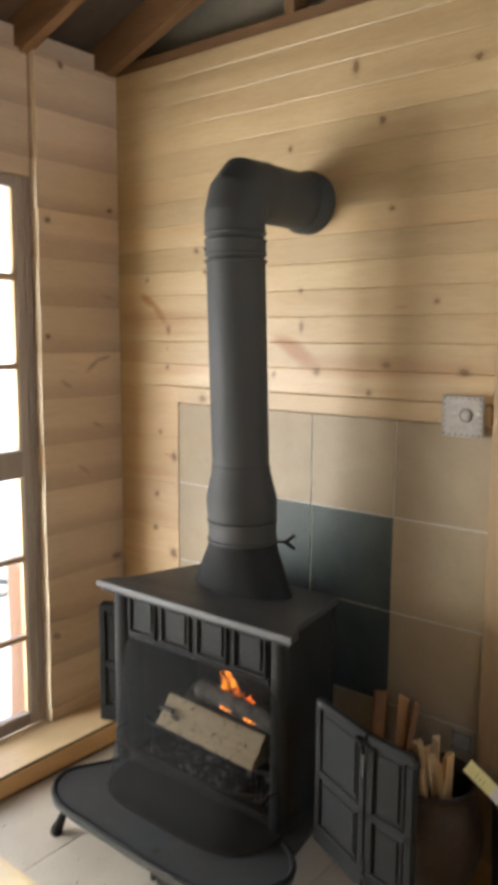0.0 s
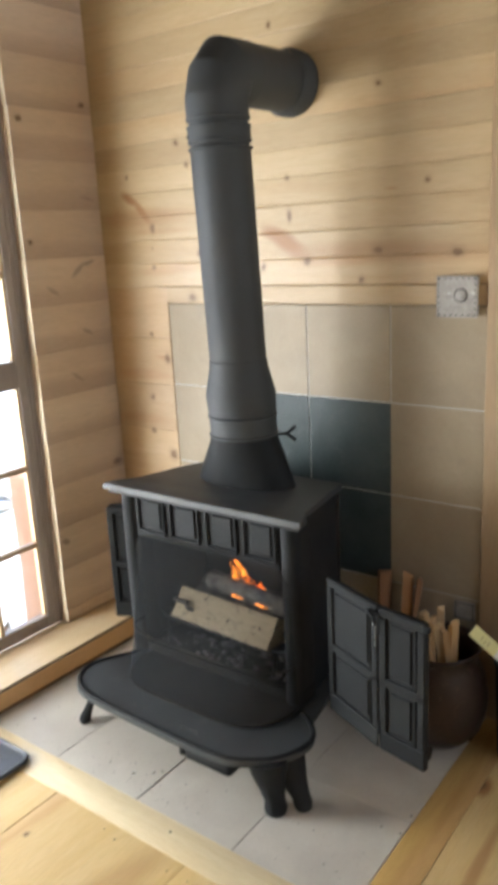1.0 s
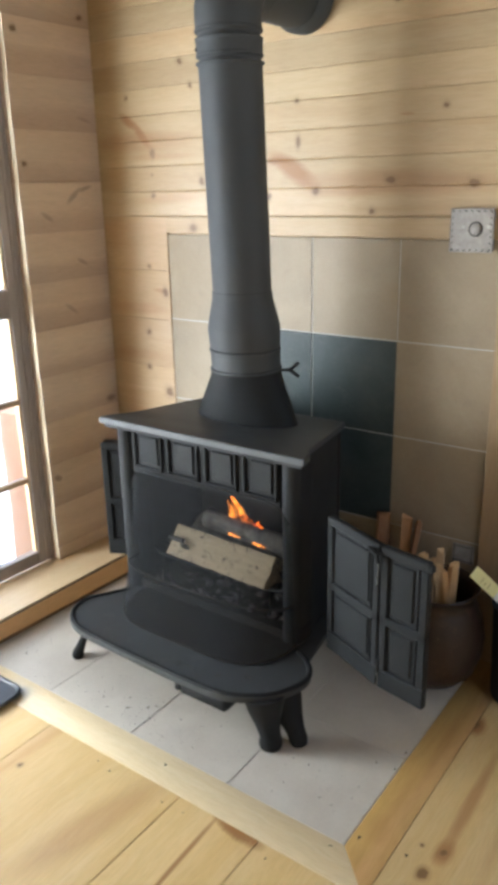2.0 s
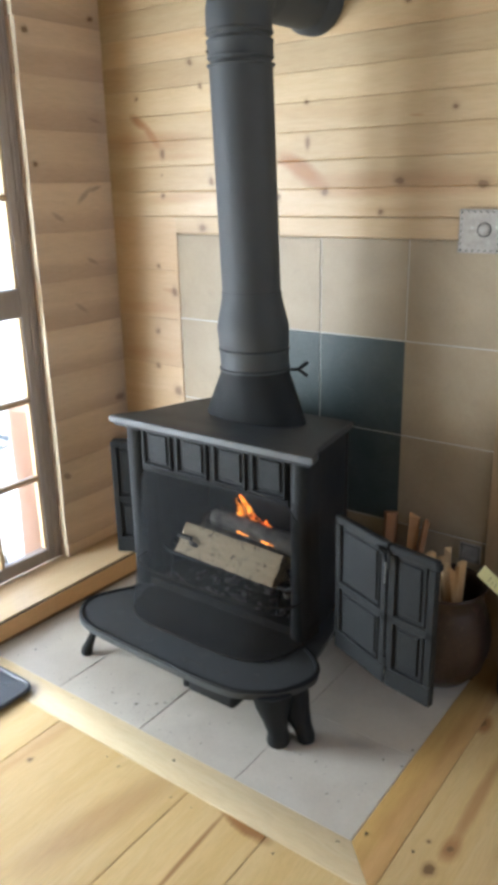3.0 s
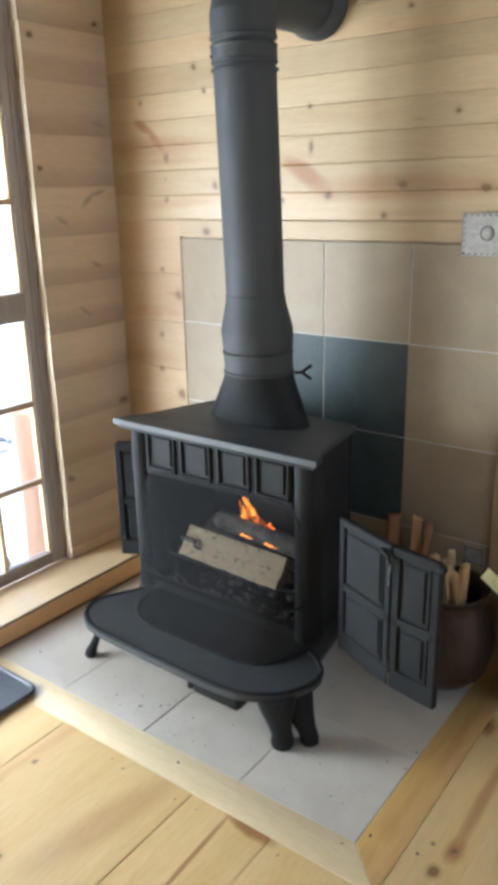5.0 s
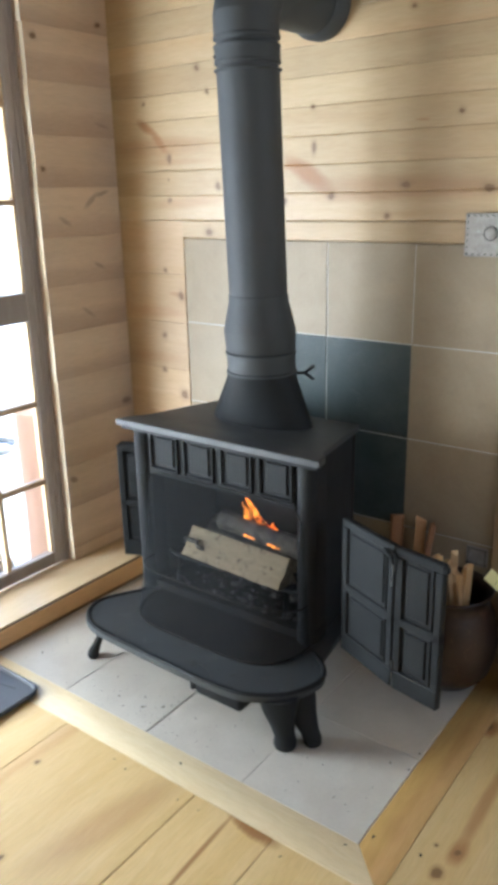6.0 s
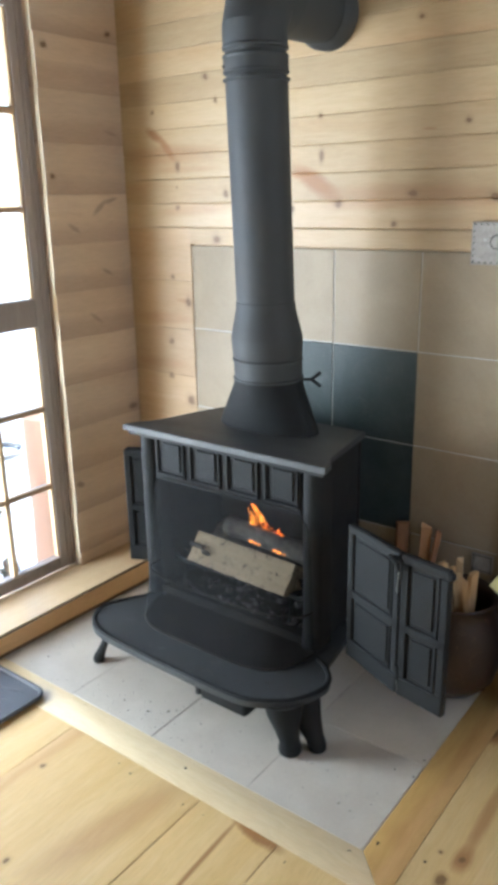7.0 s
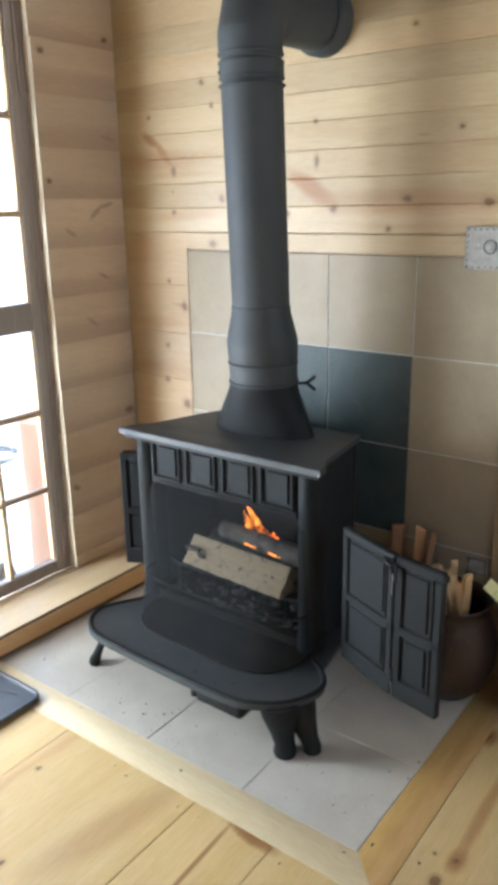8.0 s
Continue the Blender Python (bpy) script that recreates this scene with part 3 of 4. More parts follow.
one("ledge_front", lambda bm: strip_build(bm, 0.0125, 0.0690, 0.1905, 0.1912, 0.198), pine_ledge_front, ledge, "orange varnished sloping front board")
one("ledge_foot", lambda bm: strip_build(bm, 0.0008, 0.0118, 0.188, 0.195, 0.1965), rafter_wood, ledge)
# black filler stands in for the shade inside the open groove
slab("ledge_joint", soot, ledge, 0.1803, -4.28, 0.030, 0.1902, -0.0025, 0.0688)

# ---------- tiles on the wall and the hearth ----------
slab("grout_bed", grout, wall_north, 0.3222, 0.0045, 0.0, 1.5525, 0.0185, TZ - 0.0025)
rng = random.Random(8)


def tile_mesh(name, w, h, d, material, c=0.001):
    bm = bmesh.new()
    box(bm, 0, 0, 0, w, d, h, c)
    return mesh_of(name, bm, material)


G = 0.0028
tile_me = {m: tile_mesh("tile", TILE - G, TILE - G, 0.012, m) for m in (tile_beige, tile_slate)}
low_me = tile_mesh("tile", TILE - G, TZ - 4 * TILE - G, 0.012, tile_beige)
for i in range(4):
    for j in range(4):
        m = tile_slate if i in (1, 2) and j in (1, 2) else tile_beige
        piece("tile", tile_me[m], wall_north, TX + i * TILE + G / 2, 0.003 + rng.uniform(-0.0008, 0.0008), TZ - (j + 1) * TILE + G / 2)
    piece("tile", low_me, wall_north, TX + i * TILE + G / 2, 0.003, 0.001)

slab("joint", grout_tan, wall_north, TX + 3 * TILE - G / 2, 0.0037, 0.0, TX + 3 * TILE + G / 2, 0.0044, TZ - TILE)

HX, HY, FT = 0.201, -0.912, 0.346
hearth = setting("floor_hearth", lambda bm: box(bm, 0.1685, HY + 0.0015, -0.022, 1.586, 0.0025, -0.0022), grout_floor, "pale tiled hearth floor under the stove", "floor")
GF = 0.0032
for i in range(4):
    for j in range(3):
        y1 = min(HY + (j + 1) * FT, 0.0)
        bm = bmesh.new()
        box(bm, 0, 0, 0, FT - GF, y1 - (HY + j * FT) - GF, 0.012, 0.0016)
        piece("tile", mesh_of("tile", bm, tile_floor), hearth, HX + i * FT + GF / 2, HY + j * FT + GF / 2, -0.0122 + rng.uniform(-0.0006, 0.0006))
bm = bmesh.new()
box(bm, 0.1885, HY + 0.001, -0.012, HX - 0.001, 0.0, -0.0005, 0.001)
part("tile", bm, tile_floor, hearth)

# ---------- plank floor with its border ----------
bm = bmesh.new()
prism(bm, [(0.2005, HY + 0.0012), (0.2005, HY - 0.1), (1.6875, HY - 0.1), (1.5862, HY + 0.0012)], -0.02, 0.0008, 0.0006)
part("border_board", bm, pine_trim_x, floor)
bm = bmesh.new()
prism(bm, [(1.5864, HY + 0.0013), (1.688, HY - 0.0999), (1.688, 0.0), (1.5864, 0.0)], -0.02, 0.0008, 0.0006)
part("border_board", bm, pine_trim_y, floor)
edges = [0.2005, 0.673, 1.166, 1.412, 1.6875]
for a, b in zip(edges, edges[1:]):
    slab("plank", pine_floor, floor, a + 0.0013, YF, -0.021, b - 0.0013, HY - 0.1008, -0.0005 + rng.uniform(-0.0008, 0.0005), 0.0008)
x = 1.6883
while x < XR:
    slab("plank", pine_floor, floor, x + 0.0006, YF, -0.021, min(x + 0.245, XR) - 0.0006, 0.0, -0.0005 + rng.uniform(-0.0008, 0.0005), 0.0008)
    x += 0.245

# ---------- outdoors ----------
ground = setting("ground", lambda bm: box(bm, -300, -300, -0.6, 300, 300, -0.32), snow, "bright trodden snow outside the glazed doors", "snow")
bm = bmesh.new()
tube(bm, [(-0.52, -0.075, -0.32), (-0.515, -0.07, 0.1), (-0.52, -0.075, 0.4), (-0.52, -0.075, 0.56)], [0.128, 0.123, 0.119, 0.117], 24)
tagged(part("log_post", bm, log_bark), "short round reddish log post standing in the snow", "post")

def shrub(x, y, size, seed):
    """A low evergreen sprig: thin stems with many small leaves."""
    r = random.Random(seed)
    sh = thing("evergreen_shrub", "small dark evergreen shrub poking out of the snow", "shrub", "shrubs in the snow")
    stems = [(Vector((x, y, -0.32)), Vector((x + r.uniform(-1, 1) * size, y + r.uniform(-1, 1) * size, -0.32 + size * r.uniform(0.8, 1.9)))) for _ in range(9)]
    bm = bmesh.new()
    for a, b in stems:
        tube(bm, [a, a.lerp(b, 0.5) + Vector((0, 0, 0.01)), b], [0.005, 0.004, 0.002], 6)
    part("stem", bm, log_bark, sh)
    bm = bmesh.new()
    for a, b in stems:
        for _ in range(40):
            c = a.lerp(b, r.uniform(0.25, 1.05))
            d = Vector((r.uniform(-1, 1), r.uniform(-1, 1), r.uniform(-0.3, 1))).normalized() * size * 0.3
            n = d.cross(Vector((r.uniform(-1, 1), r.uniform(-1, 1), r.uniform(-1, 1)))).normalized() * size * 0.06
            v = [bm.verts.new(p) for p in (c, c + d * 0.5 + n, c + d, c + d * 0.5 - n)]
            bm.faces.new(v)
    part("foliage", bm, leaf_dark, sh, "", 0)


shrub(-0.79, -0.20, 0.075, 1)
shrub(-1.45, 0.13, 0.10, 2)


hoop = one("plastic_hoop", lambda bm: tube(bm, [(-2.60 + 0.19 * math.cos(math.pi * k / 16), 1.02 + 0.19 * math.sin(math.pi * k / 16), -0.302) for k in range(33)], 0.018, 8), pale_plastic)
tagged(hoop, "pale grey plastic hoop lying in the snow", "hoop")


def smooth_path(pts, n=5):
    """A rounded line through the points."""
    out = []
    for i in range(len(pts) - 1):
        p = [Vector(pts[min(max(i + k, 0), len(pts) - 1)]) for k in (-1, 0, 1, 2)]
        for k in range(n):
            u = k / n
            out.append(tuple(0.5 * (2 * p[1] + (p[2] - p[0]) * u + (2 * p[0] - 5 * p[1] + 4 * p[2] - p[3]) * u * u + (3 * p[1] - p[0] - 3 * p[2] + p[3]) * u**3)))
    return out + [tuple(pts[-1])]


# ---------- the stove ----------
stove = thing("wood_stove", "black cast-iron open-front wood stove with folded-back doors, burning", "stove", "", (0.84, -0.4, 0))
stove.matrix_basis = Matrix()
TOPZ, FY = 0.787, -0.495

top_outline = [(0.474, -0.545), (1.245, -0.545), (1.236, -0.497), (1.209, -0.470), (1.206, -0.43), (1.19, -0.32), (1.170, -0.185),
               (0.617, -0.185), (0.58, -0.30), (0.545, -0.40), (0.537, -0.455), (0.490, -0.50)]
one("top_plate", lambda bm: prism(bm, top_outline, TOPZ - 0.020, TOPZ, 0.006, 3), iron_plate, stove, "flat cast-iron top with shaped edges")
one("top_moulding", lambda bm: prism(bm, [(0.866 + (x - 0.866) * 0.965, -0.36 + (y + 0.36) * 0.94) for x, y in top_outline], TOPZ - 0.034, TOPZ - 0.0205, 0.003), iron, stove)


def column(x0, x1):
    r = (x1 - x0) / 2
    cx, n = (x0 + x1) / 2, 14
    pts = [(x1, FY + 0.075), (x0, FY + 0.075)] + [(cx - r * math.cos(math.pi * k / n), FY + 0.028 - 0.034 * math.sin(math.pi * k / n)) for k in range(n + 1)]
    c = one("column", lambda bm: prism(bm, pts, 0.175, TOPZ - 0.0345), iron, stove)
    one("column_foot", lambda bm: prism(bm, [(cx + (x - cx) * 1.05, FY + 0.03 + (y - FY - 0.03) * 1.05) for x, y in pts], 0.1725, 0.22, 0.001, 1), iron, c)


column(0.486, 0.556)
column(1.132, 1.196)


def panel_wall(name, a, b, z0, z1, thick, material):
    """An upright wall between two plan points."""
    d = Vector((b[0] - a[0], b[1] - a[1])).normalized() * thick / 2
    n = (-d.y, d.x)
    pts = [(a[0] + n[0], a[1] + n[1]), (a[0] - n[0], a[1] - n[1]), (b[0] - n[0], b[1] - n[1]), (b[0] + n[0], b[1] + n[1])]
    return one(name, lambda bm: prism(bm, pts, z0, z1), material, stove)


panel_wall("side_panel", (1.178, FY + 0.076), (1.146, -0.205), 0.174, TOPZ - 0.035, 0.02, iron)
panel_wall("side_panel", (0.515, FY + 0.076), (0.595, -0.205), 0.174, TOPZ - 0.035, 0.02, iron)
panel_wall("back_panel", (1.156, -0.193), (0.575, -0.193), 0.174, TOPZ - 0.035, 0.02, soot)
one("firebox_floor", lambda bm: prism(bm, [(0.53, FY + 0.01), (1.15, FY + 0.01), (1.09, -0.155), (0.595, -0.155)], 0.1735, 0.20), soot, stove)
one("base", lambda bm: prism(bm, [(0.50, -0.46), (1.18, -0.46), (1.10, -0.15), (0.58, -0.15)], 0.105, 0.149), iron, stove)

# frieze of four raised panels, each in a frame with a deep groove round it
slab("frieze", iron, stove, 0.5565, FY + 0.008, 0.598, 1.1315, FY + 0.030, TOPZ - 0.035)
for x0, x1 in ((0.568, 0.690), (0.711, 0.836), (0.860, 0.983), (1.004, 1.126)):
    def ring(bm, x0=x0, x1=x1):
        z0, z1, w = 0.618, 0.748, 0.010
        for q in ((x0, z0, x1, z0 + w), (x0, z1 - w, x1, z1), (x0, z0 + w, x0 + w, z1 - w), (x1 - w, z0 + w, x1, z1 - w)):
            box(bm, q[0], FY - 0.0015, q[1], q[2], FY + 0.0085, q[3], 0.003)
    f = one("frieze_panel", ring, iron, stove)
    slab("inset_panel", iron, f, x0 + 0.029, FY + 0.0015, 0.638, x1 - 0.019, FY + 0.0085, 0.731, 0.003)

# hearth plate that juts out in front, with a raised rim
front = [(0.500, -0.555), (0.463, -0.619), (0.450, -0.648), (0.447, -0.682), (0.4605, -0.722), (0.482, -0.750), (0.524, -0.780), (0.588, -0.798), (0.70, -0.805),
         (0.85, -0.810), (1.0, -0.813), (1.117, -0.808), (1.18, -0.791), (1.252, -0.742), (1.286, -0.692), (1.304, -0.638), (1.302, -0.600), (1.285, -0.568), (1.252, -0.535)]
front = smooth_path(front, 4)
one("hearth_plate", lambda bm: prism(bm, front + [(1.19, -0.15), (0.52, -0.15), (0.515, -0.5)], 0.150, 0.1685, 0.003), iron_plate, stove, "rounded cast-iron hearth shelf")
rim_path = [(0.53, -0.512), *front, (1.215, -0.515)]
one("hearth_rim", lambda bm: tube(bm, [(0.84 + (x - 0.84) * 0.985, -0.5 + (y + 0.5) * 0.972, 0.1665) for x, y in rim_path], 0.0085, 10), iron, stove)
slab("ash_lip", iron, stove, 0.985, -0.802, 0.104, 1.155, -0.73, 0.1495, 0.016, "", 3)
slab("ash_latch", iron, stove, 0.975, -0.806, 0.118, 0.992, -0.785, 0.146, 0.005, "", 2)


def leg(pts, radii):
    one("leg", lambda bm: tube(bm, pts, radii, 14), iron, stove, "", 60)


leg([(0.525, -0.715, 0.152), (0.518, -0.718, 0.115), (0.506, -0.724, 0.075), (0.493, -0.730, 0.042), (0.483, -0.734, 0.018), (0.481, -0.734, 0.008), (0.481, -0.734, 0.0)],
    [0.019, 0.014, 0.012, 0.0145, 0.019, 0.020, 0.017])
leg([(1.225, -0.715, 0.152), (1.23, -0.718, 0.11), (1.24, -0.722, 0.07), (1.25, -0.725, 0.035), (1.252, -0.726, 0.012), (1.252, -0.726, 0.0)],
    [0.060, 0.050, 0.036, 0.029, 0.034, 0.031])
leg([(1.240, -0.655, 0.152), (1.256, -0.66, 0.11), (1.280, -0.668, 0.07), (1.300, -0.672, 0.035), (1.310, -0.674, 0.012), (1.312, -0.674, 0.0)],
    [0.052, 0.050, 0.036, 0.026, 0.027, 0.024])
for x in (0.60, 1.08):
    leg([(x, -0.20, 0.106), (x, -0.195, 0.06), (x, -0.185, 0.03), (x, -0.185, 0.0)], [0.035, 0.022, 0.02, 0.024])

# bowed wire screen in front of the fire, with rounded upper corners
SCREEN = []
for k in range(41):
    u = math.cos(math.pi * (1 - k / 40))
    SCREEN.append((u, (1 - abs(u) ** 5) ** 0.5))


def screen_point(u, bow, f):
    """u across, -1 to 1; f from the foot, 0, to the top edge, 1."""
    z = 0.174 + f * (0.448 - 0.055 * abs(u) ** 14)
    k = min(1.0, 0.02 + max(0.0, (0.628 - z) / 0.455)) ** 0.95
    return (0.868 + 0.014 * (1 - f) + (0.304 + 0.004 * (1 - f)) * u, FY - 0.009 - 0.180 * bow * k, z)


def screen_build(bm):
    rows = [[bm.verts.new(screen_point(u, b, i / 12)) for u, b in SCREEN] for i in range(13)]
    for a, b in zip(rows, rows[1:]):
        for k in range(len(SCREEN) - 1):
            bm.faces.new((a[k], a[k + 1], b[k + 1], b[k]))


screen = one("fire_screen", screen_build, mesh_wire, stove, "fine dark wire mesh screen, bowed", 180)
for f, r in ((0.0, 0.004), (0.345, 0.0035), (1.0, 0.0016)):
    one("screen_rod", lambda bm: tube(bm, [screen_point(u, b, f) for u, b in SCREEN], r, 8), soot, screen)
# thin black slab that darkens the shelf inside the screen's outline
one("inner_hearth", lambda bm: prism(bm, [(x, y + 0.006) for x, y, z in [screen_point(u, b, 0.0) for u, b in SCREEN]] + [(1.15, -0.40), (0.56, -0.40)], 0.1688, 0.1735), soot, stove, "black inner hearth plate behind the screen")

# grate inside
for k in range(5):
    y = FY + 0.07 + k * 0.05
    one("grate_bar", lambda bm: tube(bm, [(0.57, y, 0.30), (0.60, y, 0.285), (1.08, y, 0.285), (1.11, y, 0.30)], 0.008, 8), iron, stove)
for x in (0.62, 1.06):
    one("grate_support", lambda bm: tube(bm, [(x, FY + 0.05, 0.2), (x, FY + 0.06, 0.277), (x, FY + 0.29, 0.277), (x, FY + 0.30, 0.2)], 0.008, 8), iron, stove)


def door_leaf(name, a, b, z0, z1):
    """One leaf of a folding door between two plan points, with two raised panels in deep grooves on its face."""
    w, h, t, s = math.dist(a, b), z1 - z0, 0.022, 0.024
    def build(bm):
        for q in ((0, 0, w, 0.058), (0, h - s, w, h), (0, 0.195, w, 0.220), (0, 0.058, s, h - s), (w - s, 0.058, w, h - s)):
            box(bm, q[0], -t / 2, q[1], q[2], t / 2, q[3], 0.003)
        box(bm, 0.01, -0.003, 0.01, w - 0.01, t / 2 - 0.002, h - 0.01)
    d = one(name, build, iron, stove)
    d.matrix_basis = pose(a[0], a[1], z0, 0, 0, math.degrees(math.atan2(b[1] - a[1], b[0] - a[0])))
    for p0, p1 in ((0.070, 0.184), (0.232, h - s - 0.012)):
        slab("inset_panel", iron, d, s + 0.010, -0.0075, p0, w - s - 0.019, 0.0, p1, 0.003)
        slab("moulding", iron, d, w - s - 0.0065, -0.013, p0 - 0.010, w - s - 0.0005, -0.002, p1 + 0.010, 0.0025)
    return d


RD = [(1.284, -0.464), (1.4868, -0.553), (1.4892, -0.553), (1.630, -0.580)]
d1 = door_leaf("door_leaf", RD[0], RD[1], 0.190, 0.607)
d2 = door_leaf("door_leaf", RD[2], RD[3], 0.190, 0.607)
for z in (0.25, 0.565):
    one("hinge", lambda bm: tube(bm, [(1.488, -0.562, z - 0.028), (1.488, -0.562, z + 0.028)], 0.005, 10), iron, stove)
one("latch_rod", lambda bm: tube(bm, [(1.482, -0.571, 0.500), (1.484, -0.574, 0.53), (1.4845, -0.572, 0.56)], 0.0007, 6), steel, stove)
one("latch_rod", lambda bm: tube(bm, [(1.4915, -0.571, 0.205), (1.4915, -0.571, 0.24)], 0.0007, 6), steel, stove)
slab("lug", iron, stove, 1.622, -0.598, 0.587, 1.642, -0.580, 0.606, 0.004)
one("hook", lambda bm: tube(bm, [(1.452, -0.556, 0.590), (1.465, -0.572, 0.593), (1.482, -0.578, 0.585), (1.485, -0.578, 0.567)], 0.006, 8), iron, stove)
door_leaf("door_leaf", (0.335, -0.418), (0.513, -0.328), 0.214, 0.640)
door_leaf("door_leaf", (0.326, -0.398), (0.502, -0.309), 0.214, 0.640)
for x, y in ((1.279, -0.452), (0.520, -0.335)):
    for z in (0.25, 0.54):
        one("hinge", lambda bm: tube(bm, [(x, y, z - 0.03), (x, y, z + 0.03)], 0.008, 10), iron, stove)

# ---------- stovepipe ----------
flue = thing("stovepipe", "matt black stovepipe rising from the stove and elbowing into the wall", "stovepipe")
BASE, SHOULDER, HEAD = (0.884, -0.302), (0.909, -0.332), (0.897, -0.362)


def loft(bm, rows, n=44):
    rings = [[bm.verts.new((cx + rx * math.cos(2 * math.pi * k / n), cy + ry * math.sin(2 * math.pi * k / n), z)) for k in range(n)] for cx, cy, rx, ry, z in rows]
    for a, b in zip(rings, rings[1:]):
        for k in range(n):
            bm.faces.new((a[k], a[(k + 1) % n], b[(k + 1) % n], b[k]))
    return rings


def along(f):
    return BASE[0] + (SHOULDER[0] - BASE[0]) * f, BASE[1] + (SHOULDER[1] - BASE[1]) * f


one("flue_boot", lambda bm: loft(bm, [(*along(0), 0.183, 0.088, TOPZ + 0.0005), (*along(0.05), 0.178, 0.087, TOPZ + 0.012), (*along(0.4), 0.149, 0.092, 0.86), (*along(0.75), 0.121, 0.097, 0.915), (*along(1), 0.1015, 0.1005, 0.957)]),
    iron, flue, "oval-to-round cast flue collar", 50)


def axis_at(z):
    f = (z - 0.95) / 0.95
    return SHOULDER[0] + (HEAD[0] - SHOULDER[0]) * f, SHOULDER[1] + (HEAD[1] - SHOULDER[1]) * f


def turned(bm, rows):
    loft(bm, [(*axis_at(z), r, r, z) for r, z in rows])


one("reducer", lambda bm: turned(bm, [(0.099, 0.950), (0.1075, 0.951), (0.108, 0.958), (0.1035, 0.961), (0.104, 0.985), (0.1045, 1.010), (0.1075, 1.012), (0.1075, 1.017), (0.103, 1.02), (0.105, 1.025), (0.108, 1.075), (0.1075, 1.085), (0.101, 1.115), (0.0895, 1.165), (0.0885, 1.185), (0.087, 1.187)]),
    pipe_black, flue, "", 28)
one("pipe_section", lambda bm: turned(bm, [(0.0855, 1.18), (0.0865, 1.2), (0.0865, 1.78)]), pipe_black, flue, "", 40)
one("crimped_joint", lambda bm: turned(bm, [(0.0865, 1.78), (0.0925, 1.784), (0.092, 1.788), (0.083, 1.791), (0.083, 1.797), (0.0905, 1.802), (0.091, 1.806), (0.0892, 1.809), (0.0892, 1.838), (0.091, 1.841), (0.0905, 1.846), (0.0832, 1.850), (0.0832, 1.856), (0.0905, 1.861), (0.091, 1.866), (0.0885, 1.870), (0.0885, 1.888)]),
    pipe_black, flue, "", 28)


def elbow_build(bm):
    # each mitre ring: its outer and inner point (forward, up)
    x, y = HEAD
    n, rings = 40, []
    for (oy, oz), (iy, iz) in (((-0.0885, 1.886), (0.0885, 1.886)), ((-0.0885, 1.926), (0.0885, 1.891)), ((-0.062, 2.012), (0.0885, 1.899)),
                               ((0.002, 2.078), (0.090, 1.904)), ((0.12, 2.0835), (0.12, 1.9065))):
        row = []
        for k in range(n):
            a = 2 * math.pi * k / n
            f = 0.5 - 0.5 * math.sin(a)
            row.append(bm.verts.new((x + 0.0885 * math.cos(a), y + iy + (oy - iy) * f, iz + (oz - iz) * f)))
        rings.append(row)
    for a, b in zip(rings, rings[1:]):
        for k in range(n):
            bm.faces.new((a[k], a[(k + 1) % n], b[(k + 1) % n], b[k]))


one("elbow", elbow_build, pipe_black, flue, "adjustable four-gore elbow", 14)
hp = one("horizontal_pipe", lambda bm: lathe(bm, [(0.0885, 0.0), (0.086, 0.004), (0.086, 0.235)], n=40), pipe_black, flue)
hp.matrix_basis = pose(HEAD[0], HEAD[1] + 0.12, 1.995, -90, 0, -4)
wc = one("wall_collar", lambda bm: lathe(bm, [(0.0864, -0.064), (0.0885, -0.060), (0.0975, -0.036), (0.098, -0.032), (0.0965, 0.0015)], n=40), pipe_black, flue)
wc.matrix_basis = pose(HEAD[0] + 0.017, -0.0015, 1.995, -90, 0, 0)


def key_build(bm):
    a = Vector((0.985, -0.272, 0.944))
    d = Vector((0.8, 0.55, 0.0)).normalized()
    tube(bm, [a, a + d * 0.036], 0.0045, 8)
    for s in (-1, 1):
        tube(bm, [a + d * 0.034, a + d * 0.045 + Vector((0, 0, s * 0.008)), a + d * 0.062 + Vector((0, 0, s * 0.022))], 0.005, 8)


one("damper_handle", key_build, iron, flue, "small forked damper handle")
one("rivet", lambda bm: tube(bm, [(0.9585, -0.4185, 0.998), (0.961, -0.4225, 0.998)], 0.0035, 8), steel, flue)
one("rivet", lambda bm: tube(bm, [(0.8425, -0.426, 1.818), (0.8405, -0.4325, 1.818)], 0.004, 8), iron, flue)

# ---------- the fire ----------
rng = random.Random(11)


def log_mesh(bm, a, b, r, seed, flat=0.0, n=16, m=14):
    """A rough log between two points; flat cuts one split face."""
    a, b = Vector(a), Vector(b)
    d = (b - a).normalized()
    side = d.cross(Vector((0, 0, 1))).normalized()
    up = side.cross(d)
    rings = []
    for i in range(m + 1):
        p = a.lerp(b, i / m)
        row = []
        for k in range(n):
            t = 2 * math.pi * k / n
            u, v = math.cos(t), math.sin(t)
            if flat and u < -1 + flat:
                u = -1 + flat
            q = p + r * (side * u + up * v)
            q += (side * u + up * v) * r * 0.13 * noise.noise(Vector((i * 0.45, k * 0.8, seed)))
            row.append(bm.verts.new(q))
        rings.append(row)
    for x, y in zip(rings, rings[1:]):
        for k in range(n):
            bm.faces.new((x[k], x[(k + 1) % n], y[(k + 1) % n], y[k]))
    bm.faces.new(rings[0][::-1])
    bm.faces.new(rings[-1])


